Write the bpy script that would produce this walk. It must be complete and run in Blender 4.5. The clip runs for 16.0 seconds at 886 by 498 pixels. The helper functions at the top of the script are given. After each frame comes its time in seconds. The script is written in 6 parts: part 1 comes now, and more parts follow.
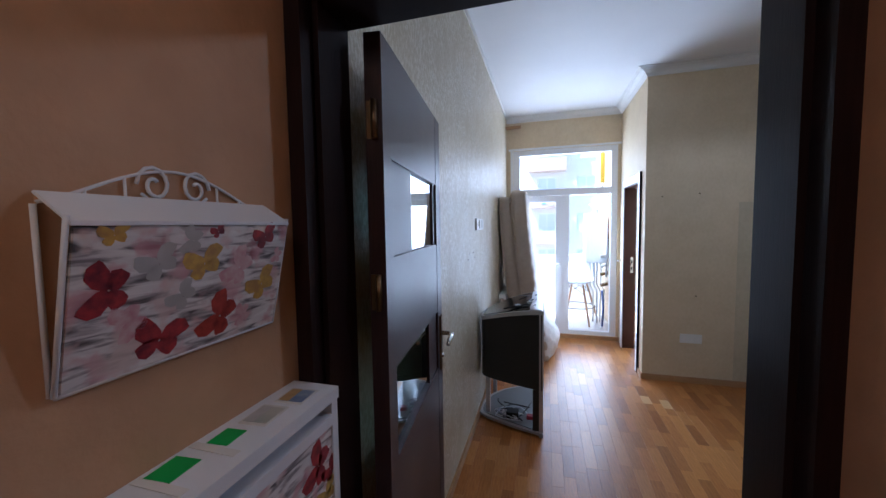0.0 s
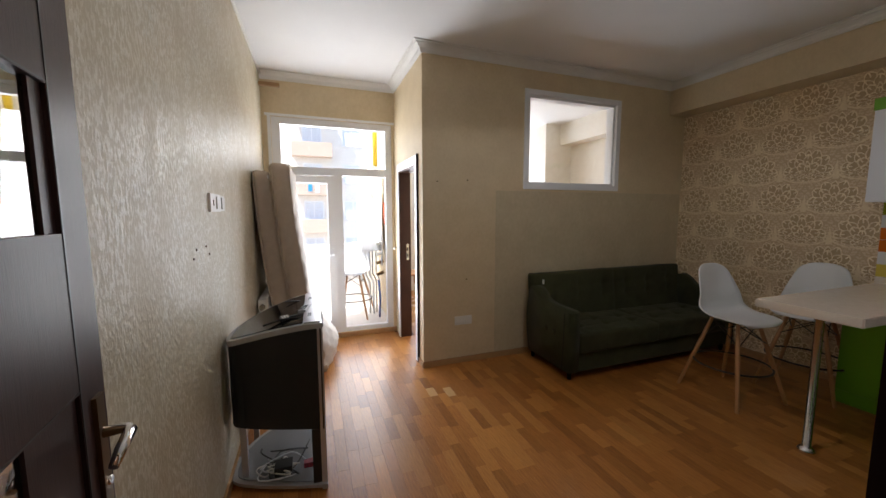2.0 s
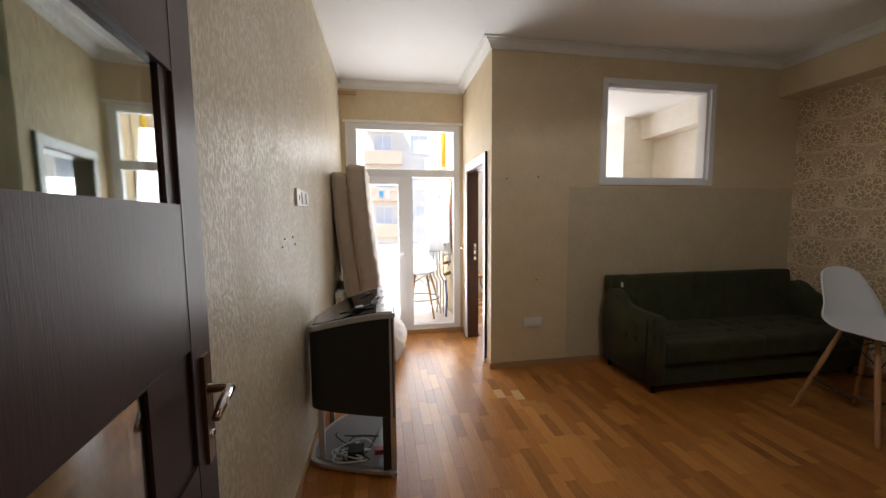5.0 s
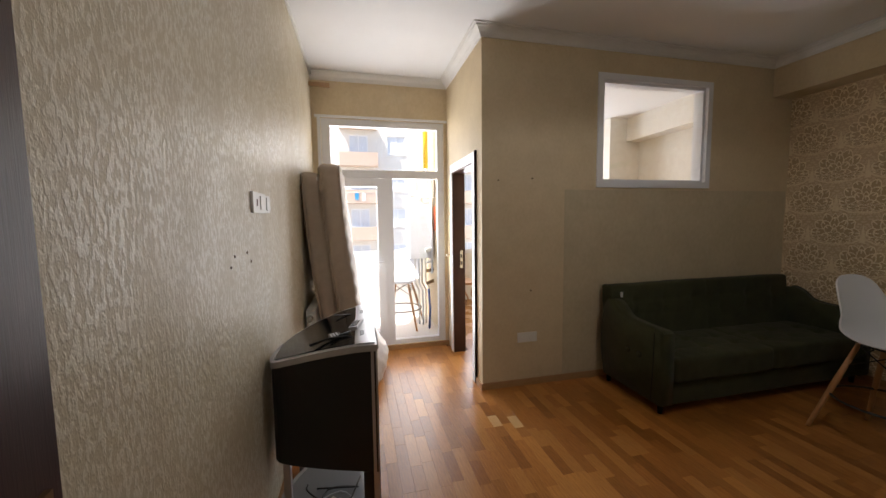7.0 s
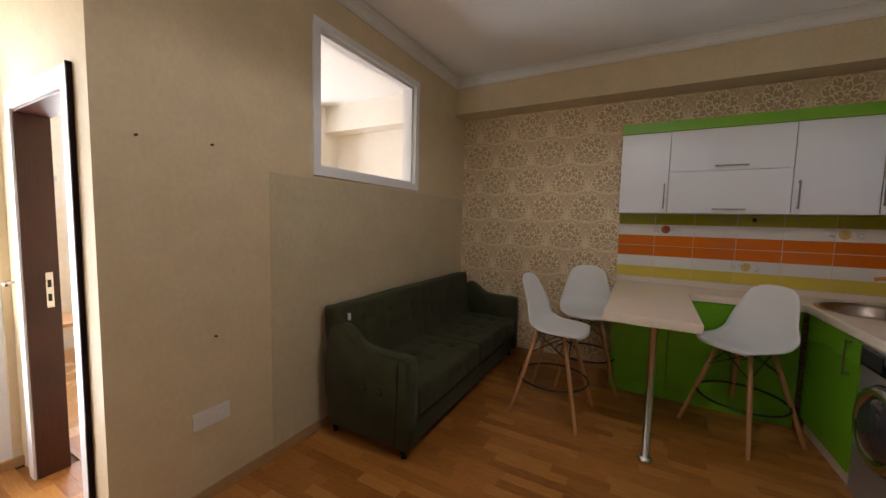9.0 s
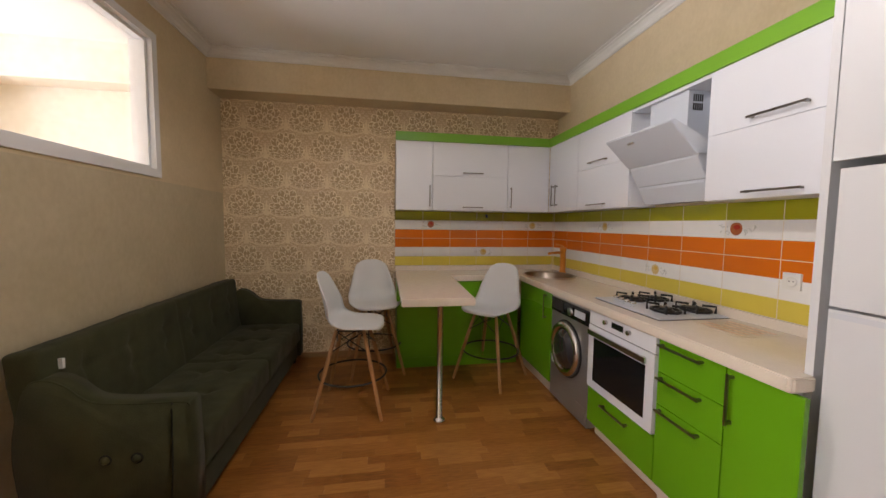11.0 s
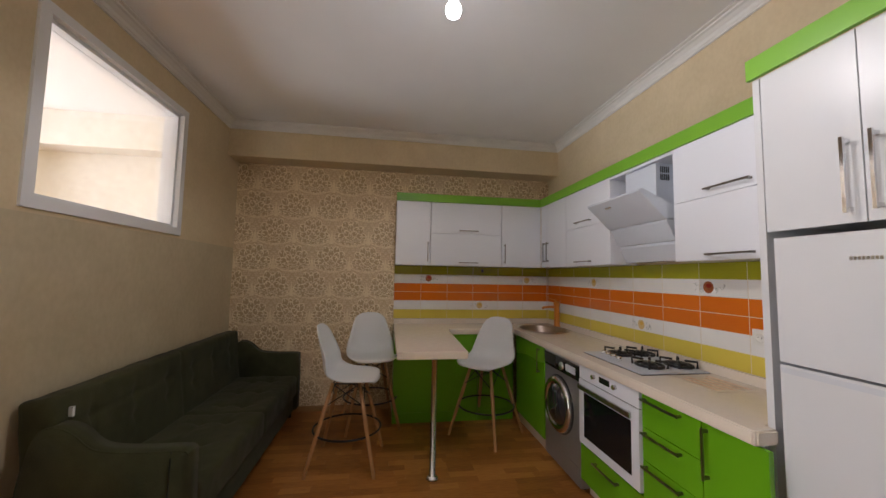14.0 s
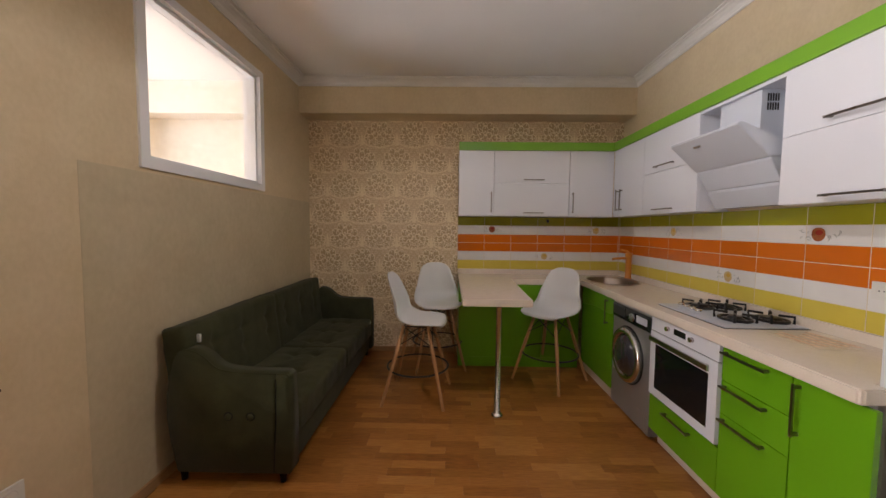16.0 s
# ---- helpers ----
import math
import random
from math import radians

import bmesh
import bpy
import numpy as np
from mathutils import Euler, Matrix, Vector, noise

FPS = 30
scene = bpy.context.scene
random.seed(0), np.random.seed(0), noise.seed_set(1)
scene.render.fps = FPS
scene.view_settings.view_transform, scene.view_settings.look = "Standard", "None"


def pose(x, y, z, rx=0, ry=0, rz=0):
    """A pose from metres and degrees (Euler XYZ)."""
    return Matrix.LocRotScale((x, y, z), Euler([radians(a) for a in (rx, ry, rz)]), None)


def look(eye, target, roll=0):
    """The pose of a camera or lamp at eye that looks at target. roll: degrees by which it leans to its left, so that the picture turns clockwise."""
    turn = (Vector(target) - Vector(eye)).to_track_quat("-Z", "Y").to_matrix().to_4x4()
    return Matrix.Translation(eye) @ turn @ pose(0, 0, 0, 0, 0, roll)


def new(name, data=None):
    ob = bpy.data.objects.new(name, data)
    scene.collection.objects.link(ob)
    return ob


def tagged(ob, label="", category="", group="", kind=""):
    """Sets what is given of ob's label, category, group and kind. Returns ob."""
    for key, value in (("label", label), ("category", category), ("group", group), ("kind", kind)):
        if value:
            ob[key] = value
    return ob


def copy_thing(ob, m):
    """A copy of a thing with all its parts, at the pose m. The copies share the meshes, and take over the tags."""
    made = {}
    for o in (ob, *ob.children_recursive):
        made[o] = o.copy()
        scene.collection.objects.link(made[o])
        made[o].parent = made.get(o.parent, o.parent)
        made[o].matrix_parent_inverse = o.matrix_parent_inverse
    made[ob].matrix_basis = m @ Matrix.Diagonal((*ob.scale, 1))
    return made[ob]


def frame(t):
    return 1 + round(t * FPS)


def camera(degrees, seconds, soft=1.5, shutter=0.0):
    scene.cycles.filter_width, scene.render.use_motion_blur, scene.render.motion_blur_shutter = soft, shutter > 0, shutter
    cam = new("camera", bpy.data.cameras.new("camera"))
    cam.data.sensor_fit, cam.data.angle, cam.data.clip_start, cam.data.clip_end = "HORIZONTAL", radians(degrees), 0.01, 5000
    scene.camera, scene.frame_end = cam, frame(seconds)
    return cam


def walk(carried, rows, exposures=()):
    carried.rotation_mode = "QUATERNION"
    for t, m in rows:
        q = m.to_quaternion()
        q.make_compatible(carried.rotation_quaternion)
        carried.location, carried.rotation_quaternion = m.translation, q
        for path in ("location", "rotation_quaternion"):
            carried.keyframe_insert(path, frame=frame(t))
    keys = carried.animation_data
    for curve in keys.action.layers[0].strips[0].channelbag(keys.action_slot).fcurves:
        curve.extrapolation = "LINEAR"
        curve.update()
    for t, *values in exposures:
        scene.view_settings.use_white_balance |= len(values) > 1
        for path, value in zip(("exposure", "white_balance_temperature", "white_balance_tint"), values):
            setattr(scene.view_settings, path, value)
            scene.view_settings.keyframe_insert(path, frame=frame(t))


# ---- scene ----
cam = camera(102.2, 16.0)
PATH = [
    (0, (0.285, 0.298, 1.531), (-0.266, 2.216, 1.401), -0.9),
    (0.5, (0.256, 0.438, 1.515), (-0.044, 2.407, 1.334), -0.2),
    (1, (0.188, 0.623, 1.523), (0.285, 2.615, 1.377), -0.6),
    (1.5, (0.183, 0.811, 1.5), (0.634, 2.752, 1.33), -1.3),
    (2, (0.246, 0.959, 1.487), (0.925, 2.829, 1.283), -0.1),
    (2.5, (0.276, 1.133, 1.494), (1.401, 2.778, 1.32), -0.6),
    (3, (0.306, 1.235, 1.494), (1.646, 2.707, 1.303), -0.5),
    (3.5, (0.27, 1.216, 1.529), (1.45, 2.828, 1.437), -0.4),
    (4, (0.23, 1.035, 1.482), (0.852, 2.933, 1.377), -0.1),
    (4.2, (0.213, 0.989, 1.458), (0.693, 2.922, 1.275), -0.2),
    (6.3, (0.246, 1.005, 1.409), (0.525, 2.982, 1.282), -0.5),
    (6.5, (0.228, 1.087, 1.419), (0.52, 3.062, 1.299), 0.0),
    (7, (0.21, 1.335, 1.451), (0.666, 3.276, 1.289), -0.7),
    (7.5, (0.272, 1.559, 1.446), (0.789, 3.483, 1.267), -0.3),
    (8, (0.443, 1.769, 1.454), (1.336, 3.553, 1.304), 0.0),
    (8.5, (0.495, 2.095, 1.452), (1.945, 3.465, 1.304), 0.7),
    (9, (0.629, 2.275, 1.447), (2.379, 3.23, 1.29), 1.4),
    (9.5, (0.784, 2.342, 1.444), (2.698, 2.91, 1.316), -1.1),
    (10, (0.798, 2.5, 1.411), (2.786, 2.335, 1.258), 0.1),
    (10.2, (0.78, 2.561, 1.42), (2.751, 2.28, 1.229), 1.0),
    (12.3, (0.448, 2.525, 1.415), (2.416, 2.168, 1.377), -0.1),
    (12.5, (0.453, 2.535, 1.416), (2.42, 2.173, 1.41), 0.3),
    (13, (0.452, 2.547, 1.425), (2.421, 2.198, 1.466), 0.9),
    (13.5, (0.448, 2.533, 1.43), (2.426, 2.248, 1.506), 0.8),
    (14, (0.452, 2.519, 1.452), (2.424, 2.218, 1.6), 1.1),
    (14.5, (0.429, 2.5, 1.513), (2.347, 2.194, 1.99), 1.2),
    (15, (0.419, 2.521, 1.497), (2.357, 2.198, 1.876), 1.1),
    (15.5, (0.421, 2.526, 1.421), (2.41, 2.321, 1.4), 0.9),
    (16, (0.439, 2.542, 1.424), (2.435, 2.576, 1.308), 0.6),
]
EXPOSURES = [(0.0, 1.48, 4850, 12), (0.6, 1.48, 5100, 12), (1.0, 1.50, 5550, 12), (1.5, 1.40, 6050, 12), (2.5, 1.38, 6650, 14), (3.5, 1.46, 6800, 15), (4.2, 1.38, 6700, 14), (6.5, 1.26, 6700, 13), (7.5, 1.17, 6900, 16), (8.5, 1.16, 6800, 16),
             (9.0, 1.86, 6900, 16), (9.5, 2.36, 7100, 17), (10.0, 2.34, 7150, 18), (12.5, 2.16, 6900, 18), (13.0, 1.98, 6850, 17), (13.5, 2.06, 6800, 17), (14.5, 1.82, 6700, 16), (15.0, 1.76, 6700, 16), (15.5, 1.82, 6800, 16), (16.0, 2.14, 7050, 20)]
walk(cam, [(t, look(eye, target, roll)) for t, eye, target, roll in PATH], EXPOSURES)

# ---- world and light ----
world = bpy.data.worlds.new("world")
scene.world = world
world.use_nodes = True
wn = world.node_tree
sky = wn.nodes.new("ShaderNodeTexSky")
sky.sky_type = "NISHITA"
sky.sun_disc = False
sky.sun_elevation = radians(59)
sky.sun_rotation = radians(247)
wn.nodes["Background"].inputs["Strength"].default_value = 0.15
wn.links.new(sky.outputs["Color"], wn.nodes["Background"].inputs["Color"])

sun_data = bpy.data.lights.new("sun", "SUN")
sun_data.energy, sun_data.angle, sun_data.color = 5.0, radians(0.5), (1.0, 0.95, 0.88)
sun = new("sun", sun_data)
sun.matrix_world = look((-6, -2.6, 11), (0, 0, 0))


def area(name, m, sx, sy, watts, color=(1, 1, 1)):
    d = bpy.data.lights.new(name, "AREA")
    d.shape, d.size, d.size_y, d.energy, d.color = "RECTANGLE", sx, sy, watts, color
    o = new(name, d)
    o.matrix_world = m
    return o


# sky light entering the balcony door and the bedroom window
area("daylight_balcony", look((0.48, 5.42, 1.30), (0.48, 0, 2.9)), 1.15, 2.3, 20, (0.93, 0.97, 1.0))
area("daylight_bedroom", look((2.9, 7.45, 1.45), (2.9, 0, 3.6)), 1.7, 1.2, 28, (0.84, 0.92, 1.0))
# the bulb throws its light down and sideways; its holder shades the ceiling
bulb_data = bpy.data.lights.new("bulb_light", "SPOT")
bulb_data.energy, bulb_data.shadow_soft_size, bulb_data.color = 6.3, 0.04, (0.97, 0.98, 1.0)
bulb_data.spot_size, bulb_data.spot_blend = radians(170), 0.22
new("bulb_light", bulb_data).location = (1.94, 2.265, 2.60)
# corridor ceiling lamp, behind the first eye
hall_data = bpy.data.lights.new("corridor_light", "POINT")
hall_data.energy, hall_data.shadow_soft_size, hall_data.color = 1.55, 0.09, (1.0, 0.80, 0.58)
new("corridor_light", hall_data).location = (0.22, -0.55, 2.38)
glow_data = bpy.data.lights.new("bulb_glow", "POINT")
glow_data.energy, glow_data.shadow_soft_size = 0.15, 0.04
new("bulb_glow", glow_data).location = (1.94, 2.265, 2.60)


# ---- materials ----
def material(name, color, rough=0.5, metal=0.0, color2=None, scale=8.0, bump=0.0, bump_scale=60.0, stretch=(1, 1, 1),
             spec=0.5, coat=0.0, transmission=0.0, ior=1.45, mix=0.5, sheen=0.0, detail=5.0, rand=0.0):
    """A node material: base colour varied by two scales of noise, roughness varied, fine relief."""
    m = bpy.data.materials.new(name)
    m.use_nodes = True
    t = m.node_tree
    n, l = t.nodes, t.links
    b = n["Principled BSDF"]
    b.inputs["Metallic"].default_value = metal
    b.inputs["Specular IOR Level"].default_value = spec
    b.inputs["Coat Weight"].default_value = coat
    b.inputs["Coat Roughness"].default_value = 0.08
    b.inputs["Transmission Weight"].default_value = transmission
    b.inputs["IOR"].default_value = ior
    b.inputs["Sheen Weight"].default_value = sheen
    tc = n.new("ShaderNodeTexCoord")
    mp = n.new("ShaderNodeMapping")
    mp.inputs["Scale"].default_value = stretch
    l.new(tc.outputs["Object"], mp.inputs["Vector"])
    if color2 is None:
        color2 = tuple(c * 0.9 for c in color)
    n1 = n.new("ShaderNodeTexNoise")
    n1.inputs["Scale"].default_value, n1.inputs["Detail"].default_value = scale, detail
    l.new(mp.outputs[0], n1.inputs["Vector"])
    n2 = n.new("ShaderNodeTexNoise")
    n2.inputs["Scale"].default_value, n2.inputs["Detail"].default_value = scale * 0.13, 2.0
    l.new(tc.outputs["Object"], n2.inputs["Vector"])
    add = n.new("ShaderNodeMath")
    add.operation = "MULTIPLY_ADD"
    l.new(n1.outputs["Fac"], add.inputs[0])
    add.inputs[1].default_value = mix
    sub = n.new("ShaderNodeMath")
    sub.operation = "MULTIPLY"
    sub.inputs[1].default_value = 1.0 - mix
    l.new(n2.outputs["Fac"], sub.inputs[0])
    l.new(sub.outputs[0], add.inputs[2])
    ramp = n.new("ShaderNodeValToRGB")
    ramp.color_ramp.elements[0].position, ramp.color_ramp.elements[1].position = 0.35, 0.65
    ramp.color_ramp.elements[0].color = (*color2, 1)
    ramp.color_ramp.elements[1].color = (*color, 1)
    l.new(add.outputs[0], ramp.inputs["Fac"])
    out = ramp.outputs["Color"]
    if rand:
        oi = n.new("ShaderNodeObjectInfo")
        hsv = n.new("ShaderNodeHueSaturation")
        mr = n.new("ShaderNodeMapRange")
        mr.inputs["To Min"].default_value, mr.inputs["To Max"].default_value = 1 - rand, 1 + rand
        l.new(oi.outputs["Random"], mr.inputs["Value"])
        l.new(mr.outputs[0], hsv.inputs["Value"])
        l.new(out, hsv.inputs["Color"])
        out = hsv.outputs["Color"]
    l.new(out, b.inputs["Base Color"])
    rr = n.new("ShaderNodeMapRange")
    rr.inputs["To Min"].default_value, rr.inputs["To Max"].default_value = max(rough - 0.06, 0.02), min(rough + 0.06, 1)
    l.new(n2.outputs["Fac"], rr.inputs["Value"])
    l.new(rr.outputs[0], b.inputs["Roughness"])
    if bump:
        n3 = n.new("ShaderNodeTexNoise")
        n3.inputs["Scale"].default_value, n3.inputs["Detail"].default_value = bump_scale, 4.0
        l.new(mp.outputs[0], n3.inputs["Vector"])
        bp = n.new("ShaderNodeBump")
        bp.inputs["Strength"].default_value, bp.inputs["Distance"].default_value = bump, 0.004
        l.new(n3.outputs["Fac"], bp.inputs["Height"])
        l.new(bp.outputs[0], b.inputs["Normal"])
    return m


def glowing(name, color, strength):
    m = bpy.data.materials.new(name)
    m.use_nodes = True
    b = m.node_tree.nodes["Principled BSDF"]
    b.inputs["Base Color"].default_value = (*color, 1)
    b.inputs["Emission Color"].default_value = (*color, 1)
    b.inputs["Emission Strength"].default_value = strength
    return m


def damask(name, ground, motif, pale):
    """Printed wallpaper: half-drop damask flowers, repeat 0.36 m across and 0.5 m up, on the wall's y and z."""
    m = bpy.data.materials.new(name)
    m.use_nodes = True
    t = m.node_tree
    n, l = t.nodes, t.links
    b = n["Principled BSDF"]
    b.inputs["Roughness"].default_value = 0.62

    def mth(op, a, c=None, d=None):
        q = n.new("ShaderNodeMath")
        q.operation = op
        for i, v in enumerate((a, c, d)):
            if v is None:
                continue
            if isinstance(v, (int, float)):
                q.inputs[i].default_value = v
            else:
                l.new(v, q.inputs[i])
        return q.outputs[0]

    tc = n.new("ShaderNodeTexCoord")
    sp = n.new("ShaderNodeSeparateXYZ")
    l.new(tc.outputs["Object"], sp.inputs[0])
    nz = n.new("ShaderNodeTexNoise")
    nz.inputs["Scale"].default_value = 26
    l.new(tc.outputs["Object"], nz.inputs["Vector"])
    warp = mth("MULTIPLY", mth("SUBTRACT", nz.outputs["Fac"], 0.5), 0.05)
    u0 = mth("DIVIDE", mth("ADD", sp.outputs["Y"], 0.2175), 0.395)
    v0 = mth("DIVIDE", mth("ADD", sp.outputs["Z"], -0.185), 0.57)

    def flower(du, dv):
        """A fan-shaped bloom of three tiers of leaves with pale veins, and a pale spike beside it."""
        u = mth("ADD", mth("SUBTRACT", mth("FRACT", mth("ADD", u0, du)), 0.5), warp)
        v = mth("ADD", mth("SUBTRACT", mth("FRACT", mth("ADD", v0, dv)), 0.5), warp)
        x = mth("ABSOLUTE", mth("MULTIPLY", u, 0.395))
        y = mth("ADD", mth("MULTIPLY", v, 0.57), 0.055)
        low = mth("LESS_THAN", y, 0.0)
        ys = mth("MULTIPLY", y, mth("ADD", 0.84, mth("MULTIPLY", low, 1.40)))
        r = mth("SQRT", mth("ADD", mth("MULTIPLY", x, x), mth("MULTIPLY", ys, ys)))
        a = mth("ARCTAN2", x, ys)
        line, inner, outer = None, 0.0, None
        for radius, lobes, turn, depth in ((0.050, 2.0, 0.0, 0.42), (0.092, 3.0, 0.8, 0.34), (0.134, 4.5, 0.0, 0.28), (0.174, 6.0, 0.7, 0.18)):
            lobe = mth("ABSOLUTE", mth("COSINE", mth("ADD", mth("MULTIPLY", a, lobes), turn)))
            edge = mth("MULTIPLY", radius, mth("ADD", 1.0 - depth, mth("MULTIPLY", lobe, depth)))
            rim = mth("LESS_THAN", mth("ABSOLUTE", mth("SUBTRACT", r, edge)), 0.0052)
            vein = mth("MULTIPLY", mth("LESS_THAN", lobe, 0.22), mth("MULTIPLY", mth("GREATER_THAN", r, inner), mth("LESS_THAN", r, edge)))
            mid = mth("MULTIPLY", mth("GREATER_THAN", lobe, 0.985), mth("MULTIPLY", mth("GREATER_THAN", r, mth("ADD", edge, -0.03)), mth("LESS_THAN", r, edge)))
            both = mth("MAXIMUM", rim, mth("MAXIMUM", vein, mid))
            line = both if line is None else mth("MAXIMUM", line, both)
            inner, outer = edge, edge
        body = mth("LESS_THAN", r, outer)
        gap = mth("ABSOLUTE", mth("SUBTRACT", x, 0.1975))
        spike = mth("MULTIPLY", mth("LESS_THAN", gap, mth("MULTIPLY", mth("SUBTRACT", 0.10, y), 0.14)), mth("GREATER_THAN", y, -0.07))
        cup = mth("MULTIPLY", low, mth("LESS_THAN", mth("ABSOLUTE", mth("SUBTRACT", r, 0.196)), 0.011))
        spike = mth("MAXIMUM", spike, cup)
        strap = mth("MULTIPLY", mth("LESS_THAN", mth("ABSOLUTE", mth("SUBTRACT", y, mth("MULTIPLY", mth("COSINE", mth("MULTIPLY", gap, 70.0)), 0.012))), 0.005), mth("LESS_THAN", gap, 0.06))
        # filigree of small tendrils on the ground between the blooms
        net = mth("MULTIPLY", mth("SINE", mth("ADD", mth("MULTIPLY", x, 118.0), mth("MULTIPLY", mth("SINE", mth("MULTIPLY", y, 60.0)), 1.6))), mth("SINE", mth("MULTIPLY", y, 142.0)))
        strap = mth("MAXIMUM", strap, mth("MULTIPLY", mth("GREATER_THAN", net, 0.42), mth("MULTIPLY", mth("GREATER_THAN", r, mth("ADD", outer, 0.012)), 0.6)))
        return body, mth("MAXIMUM", mth("MULTIPLY", line, 0.95), mth("MULTIPLY", mth("MAXIMUM", spike, strap), 0.75))

    f1, h1 = flower(0.0, 0.0)
    f2, h2 = flower(0.5, 0.5)
    body = mth("MAXIMUM", f1, f2)
    # each bloom covers the ground work of the other row
    halo = mth("ADD", mth("MULTIPLY", f1, h1), mth("ADD", mth("MULTIPLY", f2, h2), mth("MULTIPLY", mth("SUBTRACT", 1.0, body), mth("MAXIMUM", h1, h2))))
    mx = n.new("ShaderNodeMixRGB")
    mx.inputs["Color1"].default_value, mx.inputs["Color2"].default_value = (*ground, 1), (*motif, 1)
    big = n.new("ShaderNodeTexNoise")
    big.inputs["Scale"].default_value = 45
    l.new(tc.outputs["Object"], big.inputs["Vector"])
    fade = mth("ADD", 0.35, mth("MULTIPLY", big.outputs["Fac"], 0.95))
    l.new(mth("MULTIPLY", mth("MAXIMUM", body, 0.12), fade), mx.inputs["Fac"])
    mx2 = n.new("ShaderNodeMixRGB")
    l.new(mth("MULTIPLY", halo, fade), mx2.inputs["Fac"])
    l.new(mx.outputs[0], mx2.inputs["Color1"])
    mx2.inputs["Color2"].default_value = (*pale, 1)
    l.new(mx2.outputs[0], b.inputs["Base Color"])
    bp = n.new("ShaderNodeBump")
    bp.inputs["Strength"].default_value, bp.inputs["Distance"].default_value = 0.35, 0.002
    l.new(mth("ADD", body, mth("MULTIPLY", big.outputs["Fac"], 0.4)), bp.inputs["Height"])
    l.new(bp.outputs[0], b.inputs["Normal"])
    return m


def flecked(name, ground, fleck):
    """Relief wallpaper: upright silvery dashes on a matt ground, thick in some places and thin in others."""
    m = bpy.data.materials.new(name)
    m.use_nodes = True
    n, l = m.node_tree.nodes, m.node_tree.links
    b = n["Principled BSDF"]
    tc = n.new("ShaderNodeTexCoord")

    def layer(scale, detail, low, high):
        mp, nz, mr = n.new("ShaderNodeMapping"), n.new("ShaderNodeTexNoise"), n.new("ShaderNodeMapRange")
        mp.inputs["Scale"].default_value = scale
        l.new(tc.outputs["Object"], mp.inputs["Vector"])
        nz.inputs["Scale"].default_value, nz.inputs["Detail"].default_value = 1.0, detail
        l.new(mp.outputs[0], nz.inputs["Vector"])
        mr.inputs["From Min"].default_value, mr.inputs["From Max"].default_value = low, high
        l.new(nz.outputs["Fac"], mr.inputs["Value"])
        return mr.outputs[0]

    def times(a, c, op="MULTIPLY"):
        q = n.new("ShaderNodeMath")
        q.operation = op
        l.new(a, q.inputs[0])
        if isinstance(c, float):
            q.inputs[1].default_value = c
        else:
            l.new(c, q.inputs[1])
        return q.outputs[0]

    dash = layer((1, 96, 40), 4.0, 0.45, 0.57)
    fine = layer((60, 240, 150), 2.0, 0.35, 0.65)
    drift = layer((4, 6.0, 3.5), 3.0, 0.26, 0.60)
    amount = times(times(dash, drift), times(times(fine, 0.5), 0.55, "ADD"))
    mx = n.new("ShaderNodeMixRGB")
    mx.inputs["Color1"].default_value, mx.inputs["Color2"].default_value = (*ground, 1), (*fleck, 1)
    l.new(amount, mx.inputs["Fac"])
    l.new(mx.outputs[0], b.inputs["Base Color"])
    rr = n.new("ShaderNodeMapRange")
    rr.inputs["To Min"].default_value, rr.inputs["To Max"].default_value = 0.55, 0.22
    l.new(amount, rr.inputs["Value"])
    l.new(rr.outputs[0], b.inputs["Roughness"])
    bp = n.new("ShaderNodeBump")
    bp.inputs["Strength"].default_value, bp.inputs["Distance"].default_value = 0.36, 0.003
    l.new(times(dash, times(fine, 0.35), "ADD"), bp.inputs["Height"])
    l.new(bp.outputs[0], b.inputs["Normal"])
    return m


def glass_mat(name, tint=(1, 1, 1), rough=0.0, base=0.04):
    """Thin window pane: mostly clear, with a mirror gloss that grows towards grazing."""
    m = bpy.data.materials.new(name)
    m.use_nodes = True
    t = m.node_tree
    n, l = t.nodes, t.links
    tr, gl, mx, lw = (n.new("ShaderNodeBsdfTransparent"), n.new("ShaderNodeBsdfGlossy"),
                      n.new("ShaderNodeMixShader"), n.new("ShaderNodeLayerWeight"))
    tr.inputs["Color"].default_value = (*tint, 1)
    gl.inputs["Roughness"].default_value = rough
    lw.inputs["Blend"].default_value = 0.5
    pw = n.new("ShaderNodeMath")
    pw.operation, pw.inputs[1].default_value = "POWER", 4.0
    ma = n.new("ShaderNodeMath")
    ma.operation, ma.inputs[1].default_value, ma.inputs[2].default_value = "MULTIPLY_ADD", 0.7, base
    l.new(lw.outputs["Facing"], pw.inputs[0])
    l.new(pw.outputs[0], ma.inputs[0])
    l.new(ma.outputs[0], mx.inputs["Fac"])
    l.new(tr.outputs[0], mx.inputs[1])
    l.new(gl.outputs[0], mx.inputs[2])
    l.new(mx.outputs[0], n["Material Output"].inputs["Surface"])
    return m


